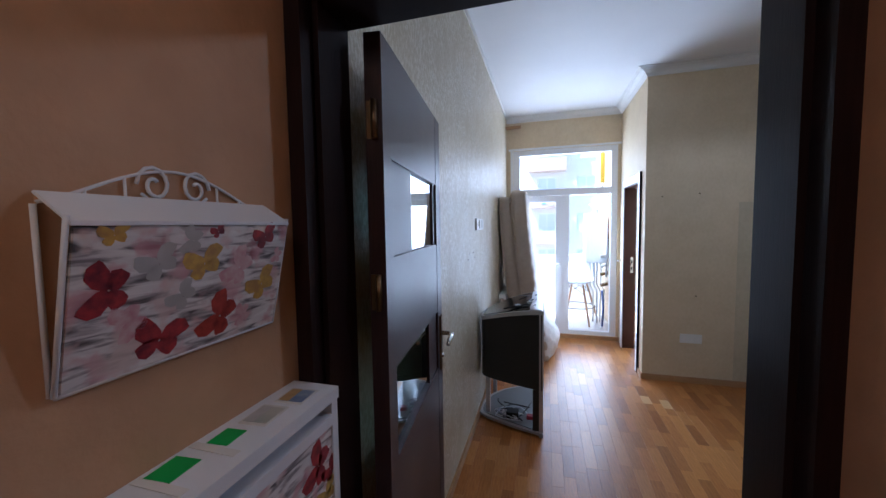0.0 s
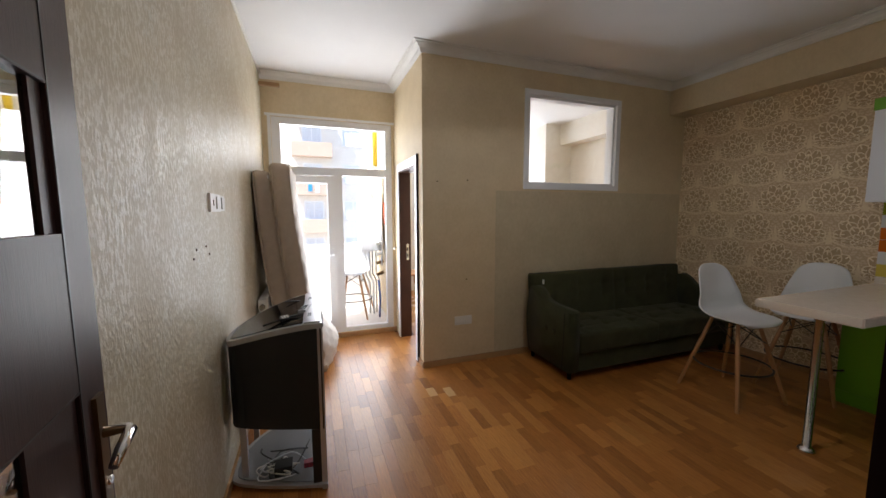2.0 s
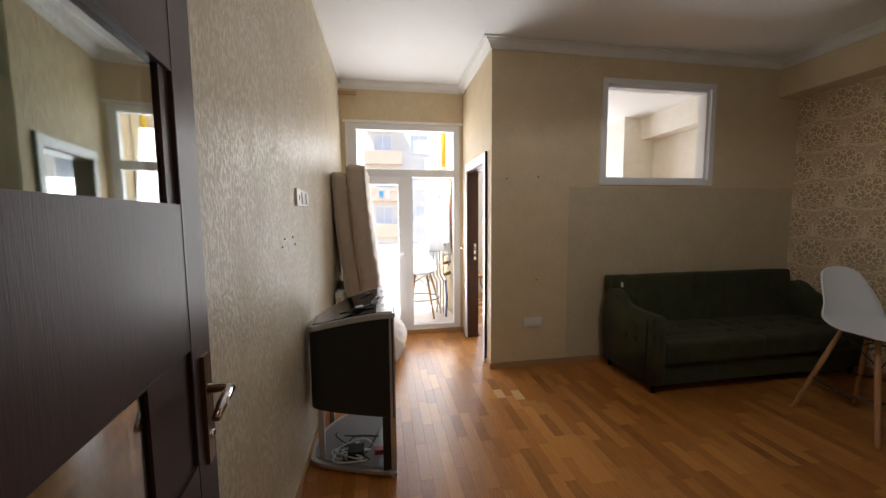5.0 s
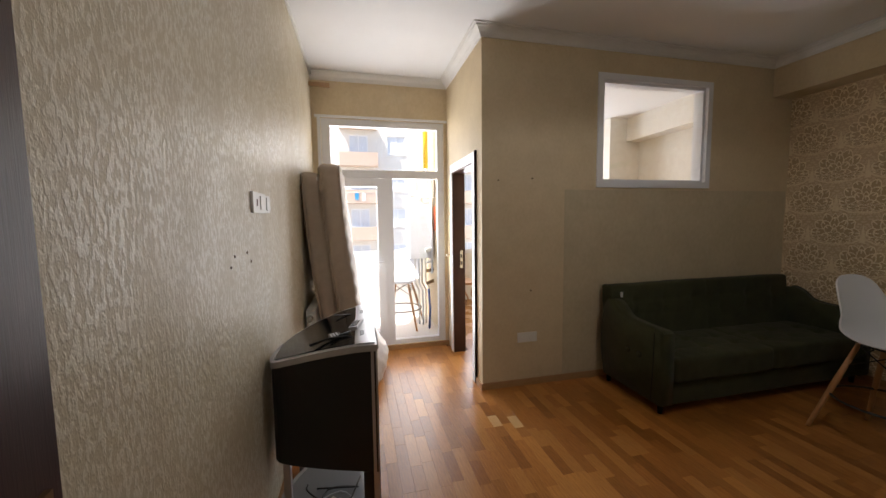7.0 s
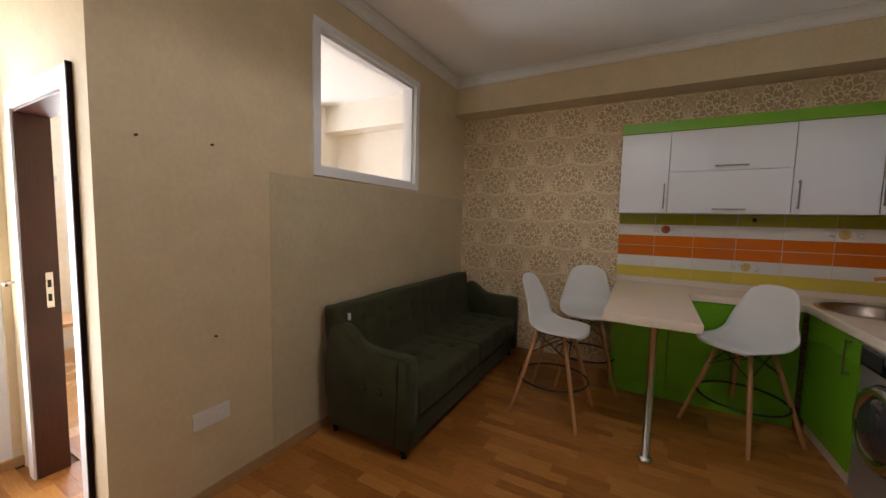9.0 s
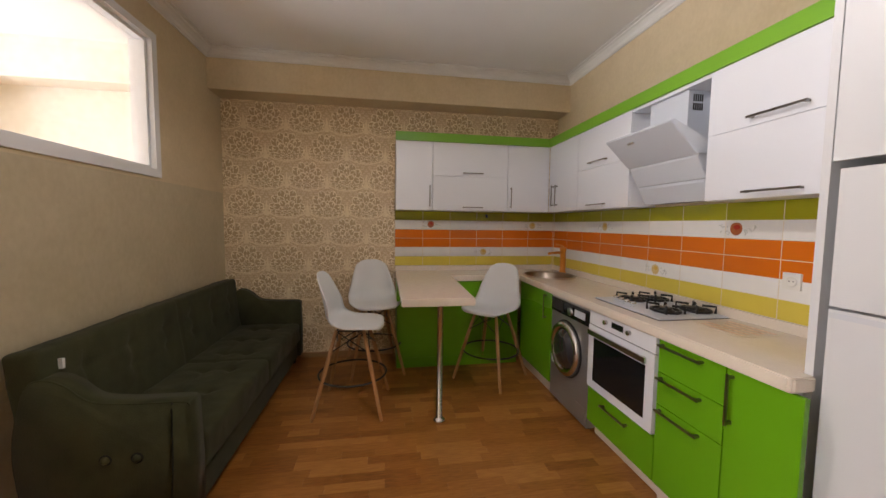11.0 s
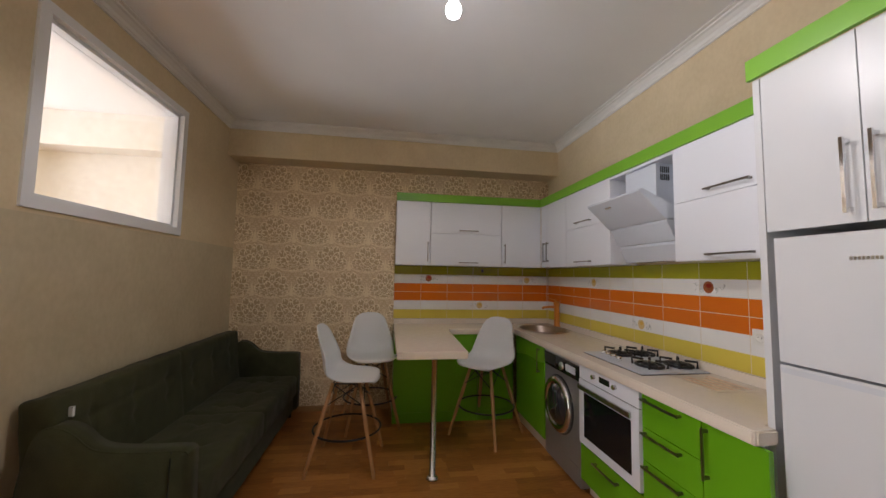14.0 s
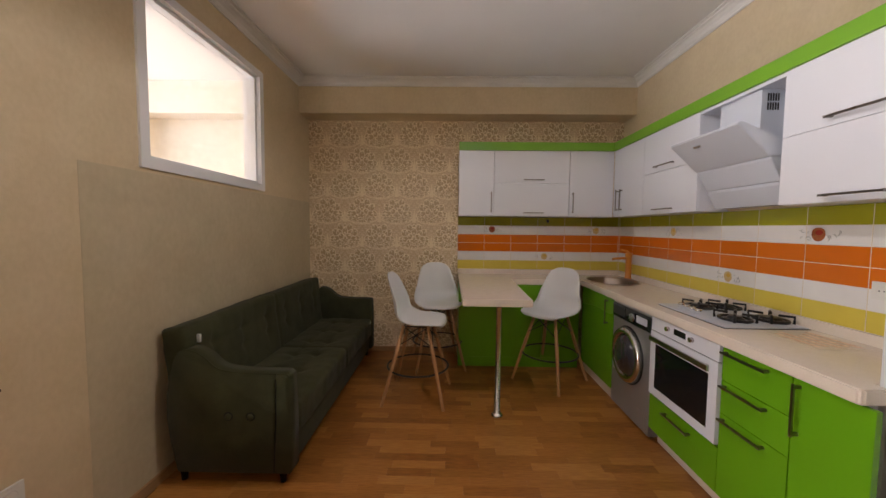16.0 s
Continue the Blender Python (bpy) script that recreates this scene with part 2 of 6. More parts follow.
PAPER = material("cream_wallpaper", (0.70, 0.575, 0.385), 0.6, color2=(0.63, 0.507, 0.325), scale=45, bump=0.12, bump_scale=160, stretch=(1, 1, 0.7), mix=0.5)
PAPER_PALE = material("pale_wallpaper", (0.86, 0.83, 0.77), 0.6, color2=(0.78, 0.74, 0.67), scale=14, bump=0.12, bump_scale=100, mix=0.7)
PAPER_DARKER = material("darker_wallpaper", (0.60, 0.51, 0.35), 0.6, color2=(0.52, 0.435, 0.29), scale=30, bump=0.12, bump_scale=160, stretch=(1, 1, 0.7), mix=0.5)
PAPER_SHEEN = flecked("textured_wallpaper", (0.545, 0.475, 0.34), (0.74, 0.695, 0.58))
DAMASK = damask("damask_wallpaper", (0.67, 0.505, 0.315), (0.53, 0.38, 0.215), (1.0, 0.87, 0.64))
CEIL = material("ceiling_paint", (0.87, 0.875, 0.885), 0.6, color2=(0.83, 0.835, 0.845), scale=3, bump=0.08, bump_scale=40)
PLASTER = material("white_plaster", (0.80, 0.79, 0.77), 0.5, scale=6)
CORRIDOR = material("corridor_wallpaper", (0.62, 0.385, 0.225), 0.6, color2=(0.50, 0.30, 0.165), scale=9, bump=0.3, bump_scale=70)
OAK = material("oak_parquet", (0.60, 0.325, 0.135), 0.27, color2=(0.40, 0.195, 0.072), scale=26, bump=0.12, bump_scale=60, stretch=(7, 0.6, 1), mix=0.7, coat=0.25, rand=0.24)
OAK_TRIM = material("oak_trim", (0.46, 0.27, 0.13), 0.4, color2=(0.38, 0.21, 0.09), scale=20, stretch=(1, 1, 5))
GAP = material("floor_joint", (0.10, 0.055, 0.025), 0.8)
WENGE = material("dark_wenge_veneer", (0.022, 0.010, 0.009), 0.46, color2=(0.012, 0.006, 0.0055), scale=30, bump=0.08, bump_scale=70, stretch=(6, 6, 0.35), spec=0.12)
LEAF = material("dark_brown_veneer", (0.050, 0.024, 0.024), 0.40, color2=(0.028, 0.014, 0.014), scale=30, bump=0.10, bump_scale=70, stretch=(6, 6, 0.35), spec=0.30)
MAHOG = material("dark_red_wood", (0.075, 0.026, 0.018), 0.35, color2=(0.045, 0.015, 0.011), scale=30, stretch=(6, 6, 0.35), bump=0.1)
UPVC = material("white_upvc", (0.82, 0.83, 0.85), 0.3, color2=(0.79, 0.80, 0.82), scale=3)
GLASS = glass_mat("clear_glass")
SMOKE = glass_mat("smoked_glass", (0.66, 0.79, 0.75), 0.02, 0.26)
WHITE_MDF = material("white_gloss_laminate", (0.77, 0.79, 0.84), 0.34, color2=(0.75, 0.77, 0.82), scale=2)
GREEN_MDF = material("green_gloss_laminate", (0.135, 0.40, 0.012), 0.28, color2=(0.12, 0.36, 0.010), scale=2, coat=0.2)
GREEN_TRIM = material("light_green_trim", (0.20, 0.47, 0.04), 0.35, color2=(0.18, 0.43, 0.035), scale=2)
COUNTER = material("cream_laminate", (0.80, 0.71, 0.61), 0.2, color2=(0.76, 0.67, 0.57), scale=160, coat=0.2, mix=0.8)
HANDLE = material("dark_brushed_steel", (0.27, 0.25, 0.23), 0.3, 1.0, scale=40)
SEAM_AND_DIMPLE = material("dark_seam_and_dimple_shade", (0.010, 0.011, 0.007), 0.9, scale=20)
STEEL = material("brushed_steel", (0.62, 0.61, 0.60), 0.25, 1.0, scale=50, stretch=(1, 1, 8))
CHROME = material("chrome", (0.75, 0.75, 0.76), 0.1, 1.0, scale=5)
BLACK = material("black_enamel", (0.018, 0.018, 0.018), 0.4, scale=10)
DRUM_GLASS = material("dark_bull_eye_glass", (0.035, 0.035, 0.040), 0.05, scale=4, spec=0.8, coat=0.6)
BLACK_GLASS = material("black_glass", (0.012, 0.013, 0.015), 0.06, scale=4)
CHAIR_WHITE = material("white_polypropylene", (0.78, 0.79, 0.80), 0.38, color2=(0.75, 0.76, 0.77), scale=4)
BEECH = material("beech_wood", (0.52, 0.28, 0.13), 0.45, color2=(0.42, 0.21, 0.09), scale=30, stretch=(6, 6, 0.5))
SOFA = material("dark_green_velvet", (0.060, 0.061, 0.028), 0.9, color2=(0.034, 0.036, 0.016), scale=9, bump=0.3, bump_scale=140, sheen=0.06, spec=0.25)
MATTRESS = material("quilted_beige_fabric", (0.55, 0.46, 0.37), 0.85, color2=(0.46, 0.38, 0.30), scale=14, bump=0.8, bump_scale=24)
MATTRESS_TOP = material("white_quilted_fabric", (0.74, 0.72, 0.70), 0.85, color2=(0.66, 0.64, 0.62), scale=16, bump=0.9, bump_scale=18)
SILVER = material("silver_lacquer", (0.50, 0.50, 0.52), 0.32, 0.6, scale=8)
PLASTIC = material("white_plastic", (0.78, 0.77, 0.73), 0.35, scale=5)
T_ORANGE = material("orange_tile", (0.72, 0.17, 0.012), 0.16, color2=(0.66, 0.145, 0.010), scale=4, coat=0.3, rand=0.04)
T_WHITE = material("white_tile", (0.82, 0.81, 0.79), 0.16, color2=(0.76, 0.75, 0.73), scale=7, coat=0.3, rand=0.03)
T_OLIVE = material("olive_tile", (0.36, 0.36, 0.018), 0.18, color2=(0.32, 0.32, 0.015), scale=4, coat=0.3, rand=0.04)
T_YELLOW = material("yellow_tile", (0.72, 0.58, 0.10), 0.18, color2=(0.66, 0.52, 0.08), scale=4, coat=0.3, rand=0.04)
GROUT = material("white_grout", (0.72, 0.62, 0.46), 0.8, scale=30)
FACADE = material("cream_render", (0.82, 0.78, 0.72), 0.85, color2=(0.77, 0.73, 0.67), scale=2, bump=0.2)
FACADE_TAN = material("tan_render", (0.60, 0.47, 0.38), 0.85, color2=(0.56, 0.43, 0.34), scale=2)
GREY_PAINT = material("grey_painted_metal", (0.62, 0.65, 0.70), 0.4, scale=4)
CONCRETE = material("concrete", (0.42, 0.41, 0.39), 0.9, color2=(0.36, 0.35, 0.33), scale=6, bump=0.4)
YELLOW_PIPE = material("yellow_paint", (0.75, 0.50, 0.03), 0.4, scale=6)
RED = material("orange_red_label", (0.75, 0.12, 0.03), 0.5, scale=8)
TALL_WHITE = material("white_tall_unit_laminate", (0.68, 0.69, 0.71), 0.32, color2=(0.65, 0.66, 0.68), scale=2)
SINK_STEEL = material("satin_sink_steel", (0.36, 0.30, 0.25), 0.32, 1.0, scale=30)
HOOD_WHITE = material("pale_grey_hood_glass", (0.63, 0.67, 0.74), 0.2, color2=(0.60, 0.64, 0.71), scale=2)
BRASS = material("aged_brass", (0.22, 0.14, 0.07), 0.32, 0.9, scale=12)
BULB_WARM = glowing("lit_lamp_glass", (1.0, 0.85, 0.65), 3.0)
BULB = glowing("lit_bulb", (0.88, 0.94, 1.0), 7.0)


# ---- mesh tools ----
def finish(name, bm, mat, parent=None, smooth=False, bevel=0.0, seg=2):
    if bevel:
        bmesh.ops.bevel(bm, geom=[e for e in bm.edges if e.calc_face_angle(0) > 0.6], offset=bevel, segments=seg, affect="EDGES", clamp_overlap=True)
    bmesh.ops.recalc_face_normals(bm, faces=bm.faces)
    me = bpy.data.meshes.new(name)
    bm.to_mesh(me)
    bm.free()
    for mm in (mat if isinstance(mat, (list, tuple)) else [mat]):
        me.materials.append(mm)
    if smooth:
        for p in me.polygons:
            p.use_smooth = True
    o = new(name, me)
    if parent:
        o.parent = parent
    return o


def add_box(bm, lo, hi, mi=0):
    x0, y0, z0 = lo
    x1, y1, z1 = hi
    v = [bm.verts.new(p) for p in ((x0, y0, z0), (x1, y0, z0), (x1, y1, z0), (x0, y1, z0), (x0, y0, z1), (x1, y0, z1), (x1, y1, z1), (x0, y1, z1))]
    fs = []
    for f in ((3, 2, 1, 0), (4, 5, 6, 7), (0, 1, 5, 4), (1, 2, 6, 5), (2, 3, 7, 6), (3, 0, 4, 7)):
        fc = bm.faces.new([v[i] for i in f])
        fc.material_index = mi
        fs.append(fc)
    return v


def box(name, lo, hi, mat, parent=None, bevel=0.002):
    bm = bmesh.new()
    add_box(bm, lo, hi)
    return finish(name, bm, mat, parent, bevel=bevel)


def boxes(name, lst, mat, parent=None, bevel=0.0):
    bm = bmesh.new()
    for lo, hi in lst:
        add_box(bm, lo, hi)
    return finish(name, bm, mat, parent, bevel=bevel)


def prism(name, outline, axis, a, b, mat, parent=None, bevel=0.003, smooth=False):
    """An outline in the two other axes, extruded along axis from a to b."""
    bm = bmesh.new()

    def p3(u, v, w):
        return {"x": (w, u, v), "y": (u, w, v), "z": (u, v, w)}[axis]

    lo = [bm.verts.new(p3(u, v, a)) for u, v in outline]
    hi = [bm.verts.new(p3(u, v, b)) for u, v in outline]
    bm.faces.new(lo)
    bm.faces.new(hi)
    k = len(outline)
    for i in range(k):
        bm.faces.new((lo[i], lo[(i + 1) % k], hi[(i + 1) % k], hi[i]))
    bmesh.ops.recalc_face_normals(bm, faces=bm.faces)
    return finish(name, bm, mat, parent, bevel=bevel, smooth=smooth)


def add_tube(bm, pts, r, k=10, closed=False, mi=0):
    pts = [Vector(p) for p in pts]
    rs = r if isinstance(r, (list, tuple)) else [r] * len(pts)
    rings = []
    m = len(pts)
    up0 = None
    for i, p in enumerate(pts):
        a = pts[(i - 1) % m] if closed or i > 0 else p
        c = pts[(i + 1) % m] if closed or i < m - 1 else p
        d = (c - a).normalized()
        ref = up0 if up0 is not None and abs(up0.dot(d)) < 0.95 else (Vector((0, 0, 1)) if abs(d.z) < 0.9 else Vector((1, 0, 0)))
        s = d.cross(ref).normalized()
        u = s.cross(d).normalized()
        up0 = u
        rings.append([bm.verts.new(p + (s * math.cos(2 * math.pi * j / k) + u * math.sin(2 * math.pi * j / k)) * rs[i]) for j in range(k)])
    for i in range(m if closed else m - 1):
        q, w = rings[i], rings[(i + 1) % m]
        for j in range(k):
            f = bm.faces.new((q[j], q[(j + 1) % k], w[(j + 1) % k], w[j]))
            f.material_index = mi
            f.smooth = True
    if not closed:
        bm.faces.new(rings[0])
        bm.faces.new(rings[-1])


def tube(name, pts, r, mat, parent=None, k=10, closed=False):
    bm = bmesh.new()
    add_tube(bm, pts, r, k, closed)
    return finish(name, bm, mat, parent)


def lathe(name, prof, mat, parent=None, m=None, k=32):
    """A profile of (radius, height) turned about z, then moved by m."""
    bm = bmesh.new()
    rings = []
    for r, z in prof:
        rings.append([bm.verts.new((r * math.cos(2 * math.pi * j / k), r * math.sin(2 * math.pi * j / k), z)) for j in range(k)] if r > 1e-6 else [bm.verts.new((0, 0, z))])
    for q, w in zip(rings, rings[1:]):
        for j in range(k):
            a, b2 = q[j % len(q)], q[(j + 1) % len(q)]
            c, d = w[(j + 1) % len(w)], w[j % len(w)]
            vs = []
            for v in (a, b2, c, d):
                if v not in vs:
                    vs.append(v)
            if len(vs) > 2:
                f = bm.faces.new(vs)
                f.smooth = True
    if m is not None:
        bm.transform(m)
    return finish(name, bm, mat, parent)


def empty(name, m=None):
    o = new(name)
    if m is not None:
        o.matrix_world = m
    return o


def struct(o):
    return tagged(o, kind="structure")


# ---- the shell ----
XL, XC, XB = -0.23, 1.20, 4.50      # left wall, corner wall, damask wall
YD0, YD1 = 0.92, 1.08               # entrance wall
YK, YW, YB = 0.62, 4.133, 5.30      # kitchen wall, bedroom wall, balcony front
ZC = 2.962

floor = struct(box("floor", (XL - 0.1, YK - 0.1, -0.12), (XB + 0.1, YB + 0.1, -0.0095), GAP, bevel=0))
struct(box("floor_corridor", (-0.35, -1.6, -0.12), (0.80, YK - 0.1, -0.001), OAK, bevel=0))
struct(box("floor_bedroom", (XC + 0.12, YB + 0.1, -0.12), (5.0, 7.6, -0.002), OAK, bevel=0))
struct(box("ceiling", (XL - 0.1, YK - 0.1, ZC), (XB + 0.1, YB + 0.1, ZC + 0.12), CEIL, bevel=0))
struct(box("ceiling_corridor", (-0.35, -1.6, 2.6), (0.80, YD0, 2.7), CEIL, bevel=0))
struct(box("ceiling_bedroom", (XC + 0.12, YB + 0.1, ZC), (5.0, 7.6, ZC + 0.12), CEIL, bevel=0))

struct(box("wall_west", (XL - 0.12, YD1, -0.1), (XL, YB + 0.18, ZC), PAPER_SHEEN, bevel=0))
struct(boxes("wall_entrance", [((-0.35, YD0, -0.1), (-0.195, YD1, ZC)), ((0.69, YD0, -0.1), (1.0, YD1, ZC)), ((-0.195, YD0, 2.04), (0.69, YD1, ZC))], PAPER))
struct(box("wall_corridor_west", (-0.33, -1.6, -0.1), (-0.205, YD0, 2.6), CORRIDOR, bevel=0))
struct(box("wall_corridor_east", (0.675, -1.6, -0.1), (0.80, YD0, 2.6), CORRIDOR, bevel=0))
struct(box("wall_corridor_south", (-0.205, -1.72, -0.1), (0.675, -1.6, 2.6), CORRIDOR, bevel=0))
struct(box("wall_niche", (0.88, YK, -0.1), (1.0, YD0, ZC), PAPER, bevel=0))
struct(box("wall_kitchen", (0.88, YK - 0.12, -0.1), (XB + 0.1, YK, ZC), PAPER, bevel=0))
struct(box("wall_damask", (XB, YK, -0.1), (XB + 0.1, YW, ZC), DAMASK, bevel=0))
struct(box("beam_damask", (4.24, YK, 2.616), (XB, YW, ZC), PAPER, bevel=0.004))
WX0, WX1, WZ0, WZ1 = 2.29, 3.468, 1.752, 2.684
struct(boxes("wall_bedroom", [((XC + 0.12, YW, -0.1), (WX0, YW + 0.12, ZC)), ((WX1, YW, -0.1), (5.0, YW + 0.12, ZC)),
                              ((WX0, YW, -0.1), (WX1, YW + 0.12, WZ0)), ((WX0, YW, WZ1), (WX1, YW + 0.12, ZC))], PAPER))
DY0, DY1, DZ = 4.34, 5.06, 1.96
struct(boxes("wall_corner", [((XC, YW, -0.1), (XC + 0.12, DY0, ZC)), ((XC, DY1, -0.1), (XC + 0.12, 7.6, ZC)), ((XC, DY0, DZ), (XC + 0.12, DY1, ZC))], PAPER))
BX0, BX1, BZ0, BZ1 = -0.14, 1.165, 0.05, 2.52
struct(boxes("wall_balcony", [((XL, YB, -0.1), (BX0, YB + 0.18, ZC)), ((BX1, YB, -0.1), (XC, YB + 0.18, ZC)),
                              ((BX0, YB, BZ1), (BX1, YB + 0.18, ZC)), ((BX0, YB, -0.1), (BX1, YB + 0.18, BZ0))], PAPER))
# bedroom shell
struct(box("wall_bedroom_east", (XB, YW + 0.12, -0.1), (5.0, 7.6, ZC), PAPER_PALE, bevel=0))
struct(box("pillar_bedroom", (3.98, 6.16, -0.1), (XB, 7.5, ZC), PAPER_PALE, bevel=0.004))
struct(boxes("wall_bedroom_north", [((XC + 0.12, 7.5, -0.1), (2.0, 7.6, ZC)), ((4.0, 7.5, -0.1), (XB, 7.6, ZC)),
                                    ((2.0, 7.5, -0.1), (4.0, 7.6, 0.85)), ((2.0, 7.5, 2.4), (4.0, 7.6, ZC))], PAPER_PALE))
struct(box("beam_bedroom", (4.27, YW + 0.12, 2.62), (XB, 6.16, ZC), PAPER_PALE, bevel=0.004))
struct(box("beam_bedroom_north", (XC + 0.12, 7.3, 2.6), (3.98, 7.5, ZC), PAPER_PALE, bevel=0.004))


def cornice(name, path, mat=PLASTER, drop=0.07, out=0.095):
    """A moulded cornice along a polyline on plan; the room lies to its left."""
    prof = [(0.0, -drop), (0.012, -drop), (0.014, -drop * 0.86), (0.022, -drop * 0.80), (0.030, -drop * 0.55), (0.055, -drop * 0.30),
            (0.070, -drop * 0.24), (0.074, -drop * 0.12), (out, -drop * 0.10), (out, 0.0), (0.0, 0.0)]
    bm = bmesh.new()
    pts = [Vector(p) for p in path]
    rings = []
    for i, p in enumerate(pts):
        d0 = (p - pts[i - 1]).normalized() if i else (pts[1] - p).normalized()
        d1 = (pts[i + 1] - p).normalized() if i < len(pts) - 1 else d0
        n0, n1 = Vector((-d0.y, d0.x)), Vector((-d1.y, d1.x))
        nn = (n0 + n1) / (1 + n0.dot(n1))
        rings.append([bm.verts.new((p.x + nn.x * o, p.y + nn.y * o, ZC - 0.003 + z)) for o, z in prof])
    for a, b in zip(rings, rings[1:]):
        for j in range(len(prof) - 1):
            bm.faces.new((a[j], a[j + 1], b[j + 1], b[j]))
    bm.faces.new(rings[0])
    bm.faces.new(rings[-1])
    return struct(finish(name, bm, mat))


cornice("cornice", [(1.0, YK), (4.24, YK), (4.24, YW), (XC, YW), (XC, YB), (XL, YB)])
tube_rail = struct(tube("ceiling_cable_duct", [(XL + 0.012, 1.2, ZC - 0.03), (XL + 0.012, YB, ZC - 0.03)], 0.011, PLASTER, k=6))


def skirt(name, x0, y0, x1, y1, h=0.055, t=0.014):
    return struct(box(name, (min(x0, x1), min(y0, y1), -0.004), (max(x0, x1), max(y0, y1), h), OAK_TRIM, bevel=0.004))


# lower part of the bedroom wall in a slightly darker paper
struct(box("wallpaper_patch", (1.955, YW - 0.0015, 0.056), (XB - 0.016, YW - 0.0002, 1.70), PAPER_DARKER, bevel=0))
skirt("baseboard_west", XL, 1.9, XL + 0.014, YB)
skirt("baseboard_bedroom_wall", XC - 0.012, YW - 0.014, XB, YW)
skirt("baseboard_corner", XC - 0.014, YW, XC, DY0 - 0.07)
skirt("baseboard_damask", XB - 0.014, 2.46, XB, YW - 0.014)
struct(box("threshold_balcony", (XL, YB - 0.022, 0.0), (XC, YB, 0.052), OAK_TRIM, bevel=0.005))

# ---- entrance door ----
FRAME = struct(empty("entrance_door_frame"))
for nm, lo, hi in (("jamb", (-0.205, YD0 - 0.012, 0), (-0.172, YD1 + 0.012, 2.035)), ("jamb", (0.653, YD0 - 0.012, 0), (0.70, YD1 + 0.012, 2.035)),
                   ("head", (-0.172, YD0 - 0.012, 2.0), (0.653, YD1 + 0.012, 2.035)),
                   ("casing", (0.702, YD1 + 0.001, 0), (0.765, YD1 + 0.02, 2.10)), ("casing", (-0.207, YD1 + 0.013, 2.037), (0.700, YD1 + 0.026, 2.10)),
                   ("casing", (-0.190, YD0 - 0.028, 0), (-0.158, YD0 - 0.013, 2.08)), ("casing", (0.645, YD0 - 0.024, 0), (0.6745, YD0 - 0.013, 2.08)),
                   ("casing", (-0.158, YD0 - 0.024, 2.015), (0.645, YD0 - 0.013, 2.08)),
                   ("stop", (-0.171, YD0 + 0.03, 0), (-0.158, YD0 + 0.075, 2.0)), ("stop", (0.640, YD0 + 0.03, 0), (0.652, YD0 + 0.075, 2.0)),
                   ("stop", (-0.158, YD0 + 0.03, 1.987), (0.640, YD0 + 0.075, 1.999))):
    box(nm, lo, hi, WENGE, FRAME, 0.004)


def entrance_leaf():
    """A dark veneered leaf with two sunk bands, each part panel and part glass, standing open almost at the wall."""
    e = tagged(empty("entrance_door", pose(-0.1345, 1.096, 0.008, 0, 0, 6.6)), "dark brown veneered door with two glass panes, standing open", "door")
    w, h, t = 0.79, 1.985, 0.043
    # sunk bands (y0, y1, z0, z1) and the glass in each
    bands = [(0.065, 0.682, 1.443, 1.697), (0.065, 0.682, 0.895, 1.145)]
    panes = [(0.285, 0.645), (0.065, 0.525)]
    bm = bmesh.new()
    zs = [0.0]
    for a, b, c, d in reversed(bands):
        add_box(bm, (0, 0, zs[-1]), (t, w, c))
        add_box(bm, (0, 0, c), (t, a, d))
        add_box(bm, (0, b, c), (t, w, d))
        zs.append(d)
    add_box(bm, (0, 0, zs[-1]), (t, w, h))
    bmesh.ops.remove_doubles(bm, verts=bm.verts, dist=1e-5)
    seen = {}
    for f in list(bm.faces):
        seen.setdefault(tuple(round(c, 4) for c in f.calc_center_median()), []).append(f)
    bmesh.ops.delete(bm, geom=[f for fs in seen.values() if len(fs) > 1 for f in fs], context="FACES")
    finish("leaf", bm, LEAF, e)
    for (a, b, c, d), (p, q) in zip(bands, panes):
        box("pane", (0.024, p, c), (0.030, q, d), SMOKE, e, 0)
        for y0, y1 in ((a, p), (q, b)):
            if y1 - y0 > 0.01:
                box("panel", (0.006, y0, c), (t - 0.007, y1, d), LEAF, e, 0.001)
    # joints between the veneer fields and the long stile
    box("groove", (t - 0.001, 0.684, 0.0), (t + 0.0012, 0.690, h), BLACK, e, 0)
    for z in (1.147, 1.699):
        box("groove", (t - 0.001, 0.05, z), (t + 0.0008, 0.684, z + 0.003), BLACK, e, 0)
    box("handle_plate", (t, w - 0.066, 0.868), (t + 0.008, w - 0.030, 1.115), BRASS, e, 0.003)
    tube("handle", [(t + 0.004, w - 0.048, 1.035), (t + 0.045, w - 0.048, 1.035), (t + 0.054, w - 0.062, 1.036), (t + 0.056, w - 0.125, 1.032), (t + 0.052, w - 0.155, 1.016)],
         [0.011, 0.010, 0.0115, 0.011, 0.008], CHROME, e)
    tube("key_barrel", [(t, w - 0.048, 0.93), (t + 0.014, w - 0.048, 0.93)], 0.009, CHROME, e)
    for z in (0.3, 1.36, 1.78):
        tube("hinge", [(t - 0.018, -0.010, z - 0.045), (t - 0.018, -0.010, z + 0.045)], 0.007, BRASS, e)
        box("hinge_leaf", (0.004, -0.003, z - 0.045), (t - 0.012, 0.0, z + 0.045), BRASS, e, 0)
    return e


entrance_leaf()


